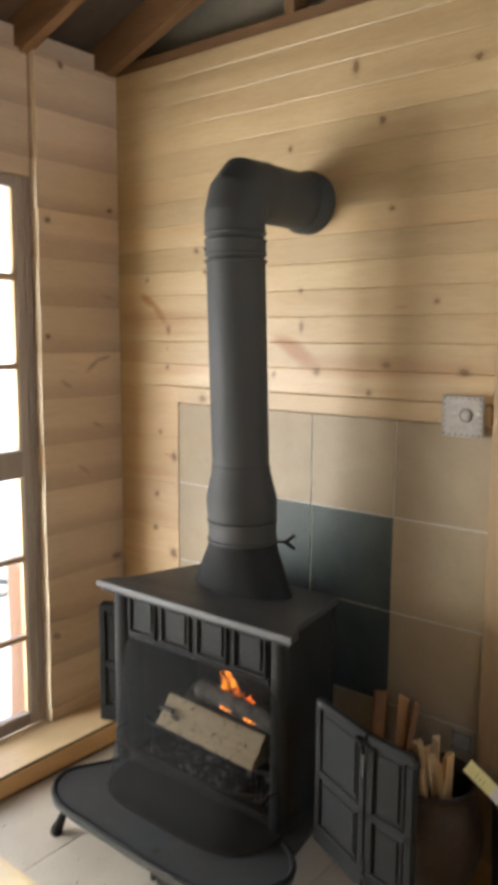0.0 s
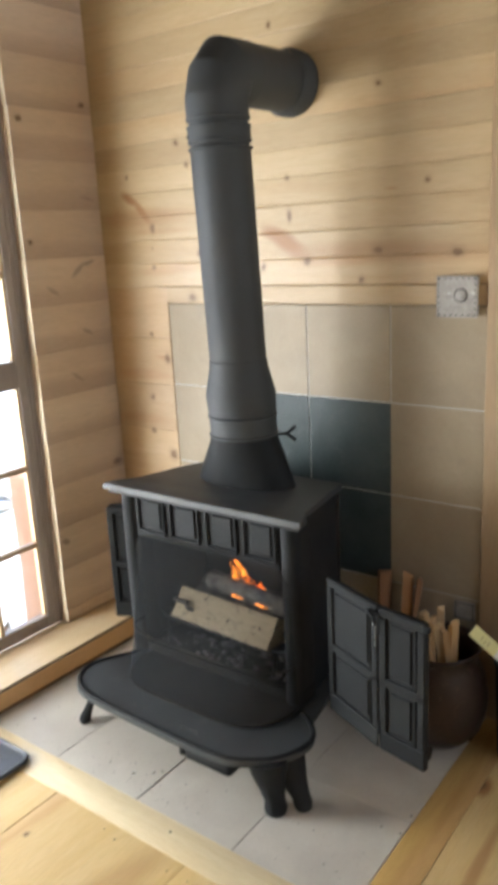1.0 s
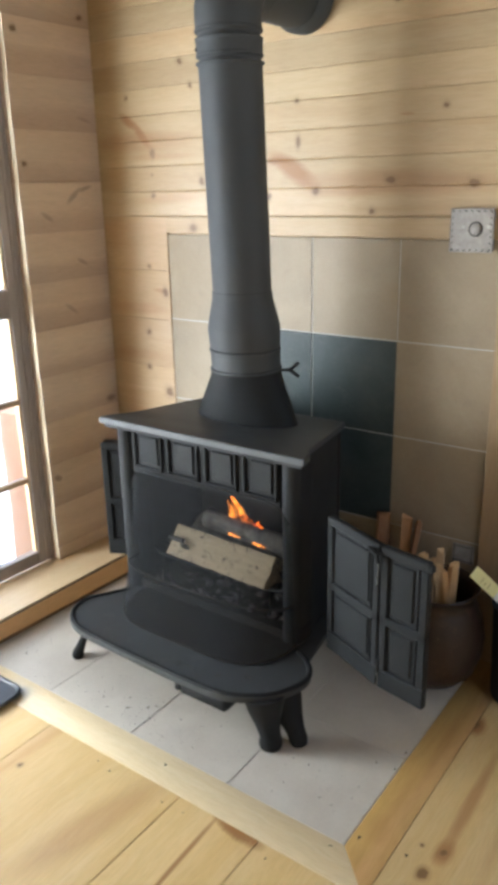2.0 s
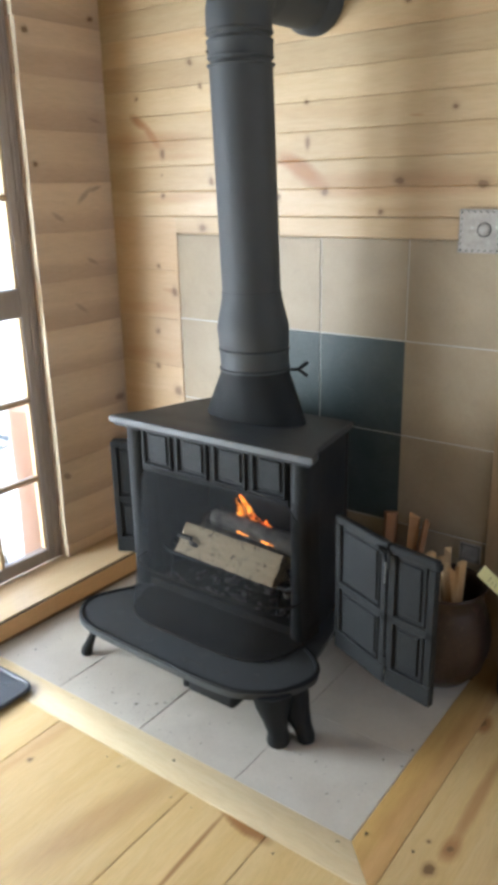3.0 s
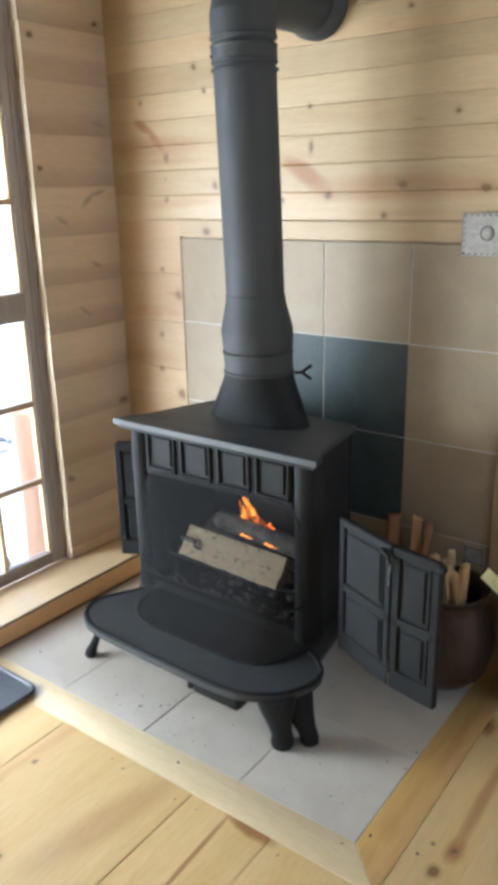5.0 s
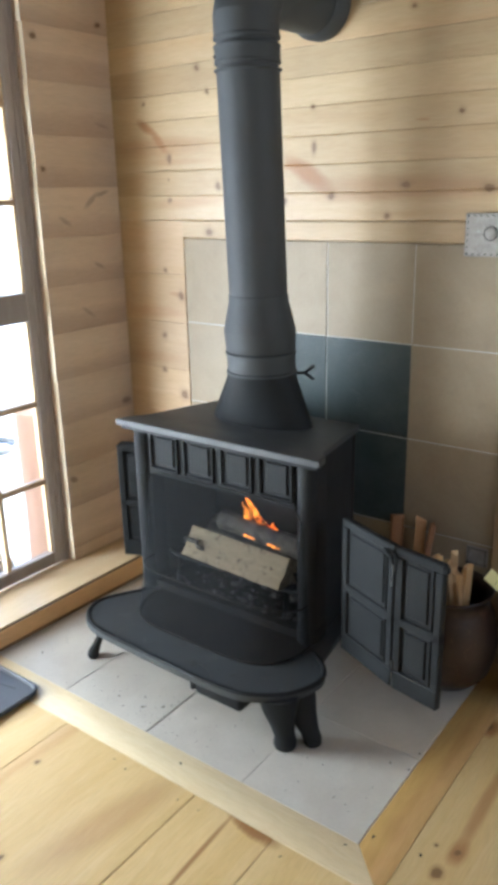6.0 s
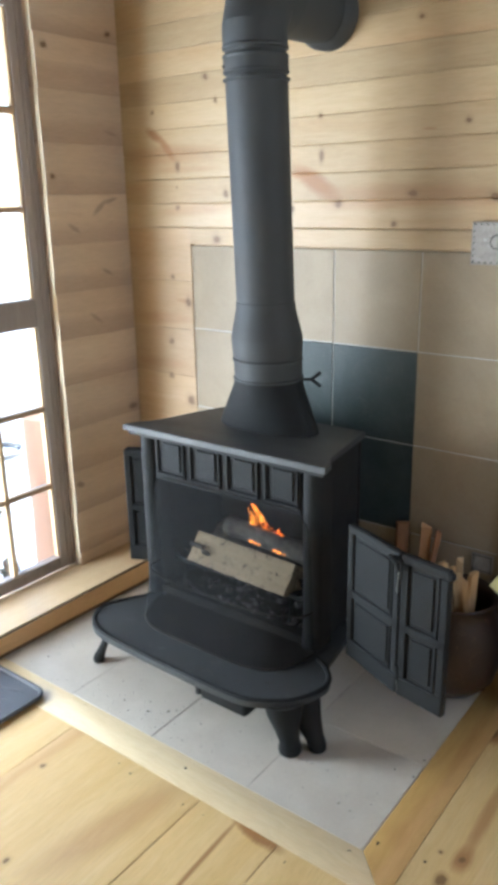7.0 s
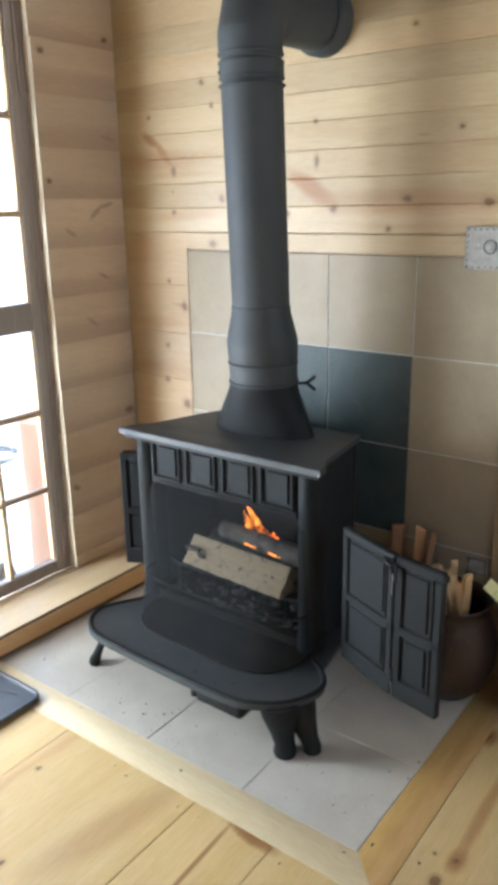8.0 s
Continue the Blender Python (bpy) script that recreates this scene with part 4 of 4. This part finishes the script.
def split_log(bm, a, b, outline, seed, m=28):
    """A split log: a wedge-like outline drawn along, with rough faces and ragged ends."""
    a, b = Vector(a), Vector(b)
    d = (b - a).normalized()
    side = d.cross(Vector((0, 0, 1))).normalized()
    up = side.cross(d)
    pts = []
    for (u0, v0), (u1, v1) in zip(outline, outline[1:] + outline[:1]):
        pts += [(u0 + (u1 - u0) * k / 4, v0 + (v1 - v0) * k / 4) for k in range(4)]
    rings = []
    for i in range(m + 1):
        row = []
        for k, (u, v) in enumerate(pts):
            g = 1 + 0.07 * noise.noise(Vector((i * 0.10, k * 0.5, seed))) + 0.035 * noise.noise(Vector((i * 0.4, k * 1.3, seed + 3)))
            p = a.lerp(b, i / m) + (side * u + up * v) * g
            if i in (0, m):
                p += d * 0.022 * noise.noise(Vector((u * 60, v * 60, seed + i)))
            row.append(bm.verts.new(p))
        rings.append(row)
    for x, y in zip(rings, rings[1:]):
        for k in range(len(pts)):
            bm.faces.new((x[k], x[(k + 1) % len(pts)], y[(k + 1) % len(pts)], y[k]))
    for row, s in ((rings[0], -1), (rings[-1], 1)):
        c = bm.verts.new(sum((v.co for v in row), Vector()) / len(row) + d * 0.004 * s)
        for k in range(len(row)):
            bm.faces.new((row[k], row[(k + 1) % len(row)], c))


def firelog(label, a, b, r, seed, mat, flat=0.0):
    return tagged(one("firewood_log", lambda bm: log_mesh(bm, a, b, r, seed, flat), mat, None, "", 40), label, "firewood", "logs in the stove")


tagged(one("firewood_log", lambda bm: split_log(bm, (0.650, -0.405, 0.356), (1.050, -0.405, 0.339), [(0.050, -0.044), (-0.014, 0.040), (-0.045, 0.020), (-0.056, -0.02), (-0.015, -0.052)], 1.0), firewood_face, None, "", 30),
       "pale split log lying at the front of the fire", "firewood", "logs in the stove")
pale_log = bpy.data.objects["firewood_log"]
one("bark", lambda bm: log_mesh(bm, (0.648, -0.433, 0.364), (0.705, -0.432, 0.362), 0.008, 9.0, 0.0, 12, 8), char, pale_log, "dark flake of bark")
one("knot", lambda bm: tube(bm, [(0.722 + 0.016 * math.cos(a), -0.4395 + 0.0075 * -math.sin(a), 0.349 + 0.010 * math.sin(a)) for a in [0.2 + 0.36 * k for k in range(15)]], [0.003 + 0.0025 * math.sin(k * 0.22) for k in range(15)], 8), char, pale_log, "dark ring of a knot", 60)
firelog("charred log burning on the grate", (0.66, -0.31, 0.335), (1.08, -0.30, 0.335), 0.042, 2.0, char)
firelog("charred log with pale ash burning on top", (0.73, -0.325, 0.415), (1.07, -0.345, 0.395), 0.033, 3.0, char)
firelog("charred log burning at the back of the grate", (0.62, -0.235, 0.33), (1.04, -0.23, 0.335), 0.04, 4.0, char)
bm = bmesh.new()
for k in range(160):
    x, y = rng.uniform(0.60, 1.08), rng.uniform(FY + 0.03, -0.22)
    s = rng.uniform(0.004, 0.016)
    v = [bm.verts.new((x + s * rng.uniform(-1, 1), y + s * rng.uniform(-1, 1), 0.2005 + max(0, s * rng.uniform(-0.2, 1)))) for _ in range(5)]
    for q in ((0, 1, 2), (0, 2, 3), (0, 3, 4), (1, 2, 4), (2, 3, 4)):
        bm.faces.new([v[i] for i in q])
for k in range(30):
    x, y, r = rng.uniform(0.76, 1.12), rng.uniform(FY + 0.04, -0.30), rng.uniform(0.005, 0.016)
    made = bmesh.ops.create_icosphere(bm, subdivisions=1, radius=r, matrix=pose(x, y, 0.200 + r * 0.4, rng.uniform(0, 90), 0, rng.uniform(0, 180)) @ Matrix.Diagonal((1.4, 0.9, 0.65, 1)))
    for v in made["verts"]:
        v.co += r * 0.3 * noise.noise_vector(v.co * 60)
tagged(part("ash", bm, ash, None, "", 0), "grey wood ash and cinders under the grate", "ash", kind="stuff")


def tongue(bm, x, y, z, h, r, lean, seed):
    n, m = 8, 9
    rings = []
    for i in range(m + 1):
        f = i / m
        rad = r * (0.55 + 1.2 * f) * (1 - f) ** 0.8 + 0.0006
        cx = x + lean * f * f + 0.012 * noise.noise(Vector((seed, f * 3, 0)))
        cy = y + 0.008 * noise.noise(Vector((seed, f * 3, 5)))
        rings.append([bm.verts.new((cx + rad * math.cos(2 * math.pi * k / n), cy + 0.5 * rad * math.sin(2 * math.pi * k / n), z + h * f)) for k in range(n)])
    for a, b in zip(rings, rings[1:]):
        for k in range(n):
            bm.faces.new((a[k], a[(k + 1) % n], b[(k + 1) % n], b[k]))


for x, y, z, h, r, lean in ((0.838, -0.33, 0.425, 0.085, 0.020, -0.02), (0.860, -0.325, 0.43, 0.105, 0.024, -0.03), (0.884, -0.33, 0.425, 0.10, 0.022, -0.035), (0.908, -0.333, 0.42, 0.07, 0.016, -0.03), (0.958, -0.335, 0.412, 0.052, 0.012, -0.012), (0.935, -0.33, 0.416, 0.045, 0.011, -0.02)):
    tagged(one("flame", lambda bm: tongue(bm, x, y, z, h * 0.88, r * 0.85, lean, x * 9), flame_mat, None, "", 180), "small orange flame licking up from the logs", "flame", "flames")
bm = bmesh.new()
for x, y, z, s in ((0.856, -0.366, 0.400, 0.007), (0.874, -0.367, 0.398, 0.005), (0.888, -0.367, 0.397, 0.004), (0.953, -0.37, 0.394, 0.006), (0.971, -0.371, 0.392, 0.007), (0.99, -0.371, 0.391, 0.004)):
    bmesh.ops.create_icosphere(bm, subdivisions=1, radius=s, matrix=pose(x, y, z) @ Matrix.Diagonal((1.6, 0.7, 0.55, 1)))
tagged(part("embers", bm, ember_mat), "glowing orange embers between the logs", "embers", kind="stuff")

# ---------- iron pot with kindling, behind the open door ----------
POT, PS = (1.500, -0.200), 0.91
pot = thing("iron_pot", "round rusty brown iron pot holding kindling on the hearth", "pot")
POT_PROFILE = [(0.0, 0.0255), (0.06, 0.024), (0.10, 0.035), (0.142, 0.085), (0.160, 0.15), (0.163, 0.20), (0.152, 0.265), (0.133, 0.315), (0.126, 0.335), (0.132, 0.362), (0.140, 0.372), (0.138, 0.377), (0.124, 0.368),
               (0.118, 0.337), (0.126, 0.312), (0.144, 0.262), (0.154, 0.20), (0.150, 0.15), (0.13, 0.09), (0.09, 0.045), (0.0, 0.035)]
one("body", lambda bm: lathe(bm, [(r * PS, z * PS) for r, z in POT_PROFILE], POT[0], POT[1], 48), rust, pot, "", 60)
for k in range(3):
    a = 2 * math.pi * (k + 0.3) / 3
    one("foot", lambda bm: tube(bm, [(POT[0] + 0.09 * math.cos(a), POT[1] + 0.09 * math.sin(a), 0.04), (POT[0] + 0.10 * math.cos(a), POT[1] + 0.10 * math.sin(a), 0.0)], [0.016, 0.011], 10), rust, pot)


def stick(base, tip, w, d, twist, label="split stick of pale kindling standing in the pot", group="kindling", wood_of=None):
    a, b = Vector(base), Vector(tip)
    L = (b - a).length
    bm = bmesh.new()
    v = box(bm, -w / 2, -d / 2, 0, w / 2, d / 2, L)
    for p in v:
        p.co.x += rng.uniform(-0.2, 0.2) * w
        p.co.y += rng.uniform(-0.2, 0.2) * d
        p.co.z += rng.uniform(-0.012, 0.012) if p.co.z > 0.01 else 0
    bmesh.ops.bevel(bm, geom=bm.edges[:], offset=0.0012, segments=1, affect="EDGES")
    ob = part("kindling_stick", bm, wood_of or kindling_wood, None, "", 0)
    ob.matrix_basis = Matrix.Translation(a) @ (b - a).to_track_quat("Z", "Y").to_matrix().to_4x4() @ pose(0, 0, 0, 0, 0, twist)
    return tagged(ob, label, "kindling", group)


STICKS = [((1.52, -0.21, 0.05), (1.470, -0.22, 0.430), 0.026, 0.016, 15), ((1.50, -0.17, 0.05), (1.490, -0.16, 0.428), 0.022, 0.018, 55), ((1.53, -0.20, 0.05), (1.552, -0.22, 0.428), 0.032, 0.022, 30),
          ((1.562, -0.225, 0.07), (1.541, -0.268, 0.424), 0.032, 0.014, -10), ((1.555, -0.22, 0.07), (1.516, -0.250, 0.425), 0.026, 0.018, 20), ((1.47, -0.19, 0.05), (1.480, -0.20, 0.410), 0.026, 0.014, 40),
          ((1.48, -0.17, 0.05), (1.443, -0.19, 0.418), 0.026, 0.02, -25), ((1.54, -0.17, 0.05), (1.525, -0.15, 0.395), 0.022, 0.014, 5), ((1.54, -0.245, 0.07), (1.508, -0.285, 0.385), 0.028, 0.012, -35)]
for s in STICKS:
    stick(*s)
for s in (((1.335, -0.10, 0.0), (1.318, -0.022, 0.452), 0.027, 0.020, 5), ((1.25, -0.09, 0.0), (1.237, -0.022, 0.440), 0.040, 0.022, 8), ((1.33, -0.12, 0.0), (1.362, -0.03, 0.448), 0.026, 0.016, -30)):
    stick(*s, "reddish split stick leaning on the tiled wall", "sticks by the wall", orange_stick if s[2] == 0.027 else red_stick)

# ---------- bucket with a labelled tool ----------
bucket = thing("ash_bucket", "small black metal ash bucket beside the pot", "bucket")
one("body", lambda bm: lathe(bm, [(0.0, 0.003), (0.075, 0.0), (0.077, 0.004), (0.090, 0.30), (0.095, 0.303), (0.095, 0.31), (0.087, 0.307), (0.073, 0.008), (0.0, 0.008)], 1.744, -0.13, 40), iron, bucket)
tool = thing("fire_tool", "flat black tool with a yellow and white paper label", "tool")
tool.matrix_basis = Matrix()
ta, tb = Vector((1.637, -0.300, 0.466)), Vector((1.797, -0.16, 0.248))
td = (tb - ta).normalized()
tl = (tb - ta).length
face = Vector((0.45, -0.75, 0.5))
face = (face - td * face.dot(td)).normalized()
tm = Matrix.Translation(ta) @ Matrix((td, face.cross(td), face)).transposed().to_4x4()
h = one("handle", lambda bm: box(bm, 0, -0.016, -0.006, tl + 0.15, 0.016, 0.0, 0.003), rubber, tool)
h.matrix_basis = tm
h = one("yellow_label", lambda bm: box(bm, 0.002, -0.018, 0.0005, 0.105, 0.018, 0.0025), label_yellow, tool, "yellow paper label")
h.matrix_basis = tm
h = one("white_label", lambda bm: box(bm, 0.106, -0.018, 0.0005, 0.15, 0.018, 0.0025), label_white, tool, "white paper label")
h.matrix_basis = tm
for k in range(3):
    h = one("printed_bar", lambda bm: box(bm, 0.04 + 0.014 * k, -0.010, 0.0027, 0.043 + 0.014 * k, 0.006 - 0.006 * (k % 2), 0.003), label_ink, tool)
    h.matrix_basis = tm

# ---------- metal cover plates on the wall ----------
def cover(name, x0, z0, x1, z1, y, label, knob):
    c = thing(name, label, "cover plate")
    def build(bm):
        box(bm, x0, y - 0.004, z0, x1, y, z1, 0.0015)
        box(bm, x0 + 0.004, y, z0 + 0.004, x1 - 0.004, 0.0025, z1 - 0.004)
    one("plate", build, galvanised, c)
    n = 7
    for k in range(n):
        f = (k + 0.5) / n
        for q in ((x0 + (x1 - x0) * f, z1 - 0.005, -0.5), (x0 + (x1 - x0) * f, z0 + 0.005, 0.5)):
            one("stamped_rib", lambda bm: tube(bm, [(q[0] - 0.003, y - 0.0042, q[1]), (q[0] + 0.003, y - 0.0042, q[1] + 0.008 * q[2])], 0.0014, 6), iron, c)
        for q in ((x1 - 0.005, z0 + (z1 - z0) * f, -0.5), (x0 + 0.005, z0 + (z1 - z0) * f, 0.5)):
            one("stamped_rib", lambda bm: tube(bm, [(q[0], y - 0.0042, q[1] - 0.003), (q[0] + 0.008 * q[2], y - 0.0042, q[1] + 0.003)], 0.0013, 6), iron, c)
    if knob:
        cx, cz = x0 + (x1 - x0) * 0.60, z0 + (z1 - z0) * 0.535
        one("knockout", lambda bm: tube(bm, [(cx, y - 0.003, cz), (cx, y - 0.0085, cz), (cx, y - 0.0105, cz)], [0.0165, 0.016, 0.012], 24), galvanised, c, "round knockout disc")
        one("knockout_groove", lambda bm: tube(bm, [(cx + 0.019 * math.cos(0.3 * k), y - 0.0040, cz + 0.019 * math.sin(0.3 * k)) for k in range(22)], 0.0016, 6), iron, c)
        for dx in (-0.034, 0.036):
            one("screw", lambda bm: tube(bm, [(cx + dx, y - 0.003, cz + 0.006), (cx + dx, y - 0.006, cz + 0.006)], [0.005, 0.004], 12), steel, c)
    return c


cover("switch_box_cover", 1.404, 1.286, 1.528, 1.405, -0.018, "square galvanised metal box cover with a round knockout", True)
cover("outlet_box_cover", 1.470, 0.326, 1.540, 0.390, -0.006, "small dull grey metal box cover low on the tiles", False)

# ---------- boot tray on the floor ----------
tray = thing("boot_tray", "black ribbed rubber boot tray lying on the floor", "tray")


def rounded(x0, y0, x1, y1, r, n=6):
    pts = []
    for cx, cy, a0 in ((x1 - r, y1 - r, 0), (x0 + r, y1 - r, 90), (x0 + r, y0 + r, 180), (x1 - r, y0 + r, 270)):
        pts += [(cx + r * math.cos(radians(a0 + 90 * k / n)), cy + r * math.sin(radians(a0 + 90 * k / n))) for k in range(n + 1)]
    return pts


tr = rounded(0.10 + 0.0, -1.72, 0.492, -0.965, 0.04)
one("base", lambda bm: prism(bm, tr, 0.0035, 0.009), tray_rubber, tray)
one("rim", lambda bm: tube(bm, [(x, y, 0.012) for x, y in tr + tr[:1]], 0.0075, 8, False), tray_rubber, tray)
for k in range(12):
    y = -1.04 - 0.055 * k
    one("rib", lambda bm: tube(bm, [(0.20, y - 0.02, 0.010), (0.42, y + 0.035, 0.010)], 0.003, 6), tray_rubber, tray)

# ---------- crumbs of ash and bark on the hearth ----------
rng = random.Random(21)
bm = bmesh.new()
BIG_CRUMBS = [(0.636, -0.772), (0.708, -0.838), (0.755, -0.867), (0.780, -0.798), (0.878, -0.877), (0.893, -0.858), (0.861, -0.800), (0.876, -0.784), (0.974, -0.788), (1.081, -0.856),
              (1.062, -0.951), (0.901, -1.046), (0.954, -1.054), (1.144, -1.056), (1.207, -1.052), (0.807, -0.839), (0.982, -0.871), (0.327, -0.820), (1.331, -0.734), (1.378, -0.734),
              (1.523, -0.622), (1.576, -0.546), (1.578, -0.621), (1.562, -0.935), (1.606, -0.874), (1.456, -1.048), (1.463, -0.819), (1.719, -0.857)]
for k in range(190):
    if k < len(BIG_CRUMBS):
        x, y = BIG_CRUMBS[k]
    elif k < 100:
        x, y = rng.gauss(0.90, 0.13), rng.gauss(-0.84, 0.045)
    else:
        x, y = rng.uniform(0.25, 1.58), rng.uniform(-0.905, -0.70)
    if not (0.22 < x < 1.75 and -1.26 < y < -0.3):
        continue
    s = rng.uniform(0.0042, 0.0068) if k < len(BIG_CRUMBS) else rng.choice((0.0012, 0.0015, 0.002, 0.0026))
    v = [bm.verts.new((x + s * rng.uniform(-1, 1), y + s * rng.uniform(-1, 1), 0.001 + s * rng.uniform(0, 0.7))) for _ in range(5)]
    for q in ((0, 1, 2), (0, 2, 3), (0, 3, 4), (1, 2, 4), (2, 3, 4)):
        bm.faces.new([v[i] for i in q])
tagged(part("ash_crumbs", bm, crumb_dark, None, "", 0), "scattered dark crumbs of bark and ash on the tiles", "crumbs", kind="stuff")
bm = bmesh.new()
for k in range(45):
    x, y = rng.uniform(0.75, 1.2), rng.uniform(-0.775, -0.67)
    s = rng.choice((0.001, 0.0015, 0.002, 0.003))
    v = [bm.verts.new((x + s * rng.uniform(-1, 1), y + s * rng.uniform(-1, 1), 0.169 + s * rng.uniform(0, 0.7))) for _ in range(5)]
    for q in ((0, 1, 2), (0, 2, 3), (0, 3, 4), (1, 2, 4), (2, 3, 4)):
        bm.faces.new([v[i] for i in q])
for x, y, a in ((0.990, -0.750, 20), (0.958, -0.763, 80), (1.034, -0.777, 140), (1.084, -0.741, 60), (1.000, -0.758, -15), (0.975, -0.752, 5), (0.945, -0.755, 50), (0.789, -0.744, 35), (1.16, -0.70, 10)):
    d, n = Vector((math.cos(radians(a)), math.sin(radians(a)), 0)) * 0.010, Vector((-math.sin(radians(a)), math.cos(radians(a)), 0)) * 0.0016
    c = Vector((x, y, 0.1692))
    lo, hi = [bm.verts.new(c + p) for p in (-d - n, d - n, d + n, -d + n)], [bm.verts.new(c + p + Vector((0, 0, 0.0016))) for p in (-d - n, d - n, d + n, -d + n)]
    bm.faces.new(hi)
    bm.faces.new(lo[::-1])
    for i in range(4):
        bm.faces.new((lo[i], lo[(i + 1) % 4], hi[(i + 1) % 4], hi[i]))
tagged(part("ash_flecks", bm, ash, None, "", 0), "pale flecks of ash on the stove's hearth shelf", "ash", kind="stuff")
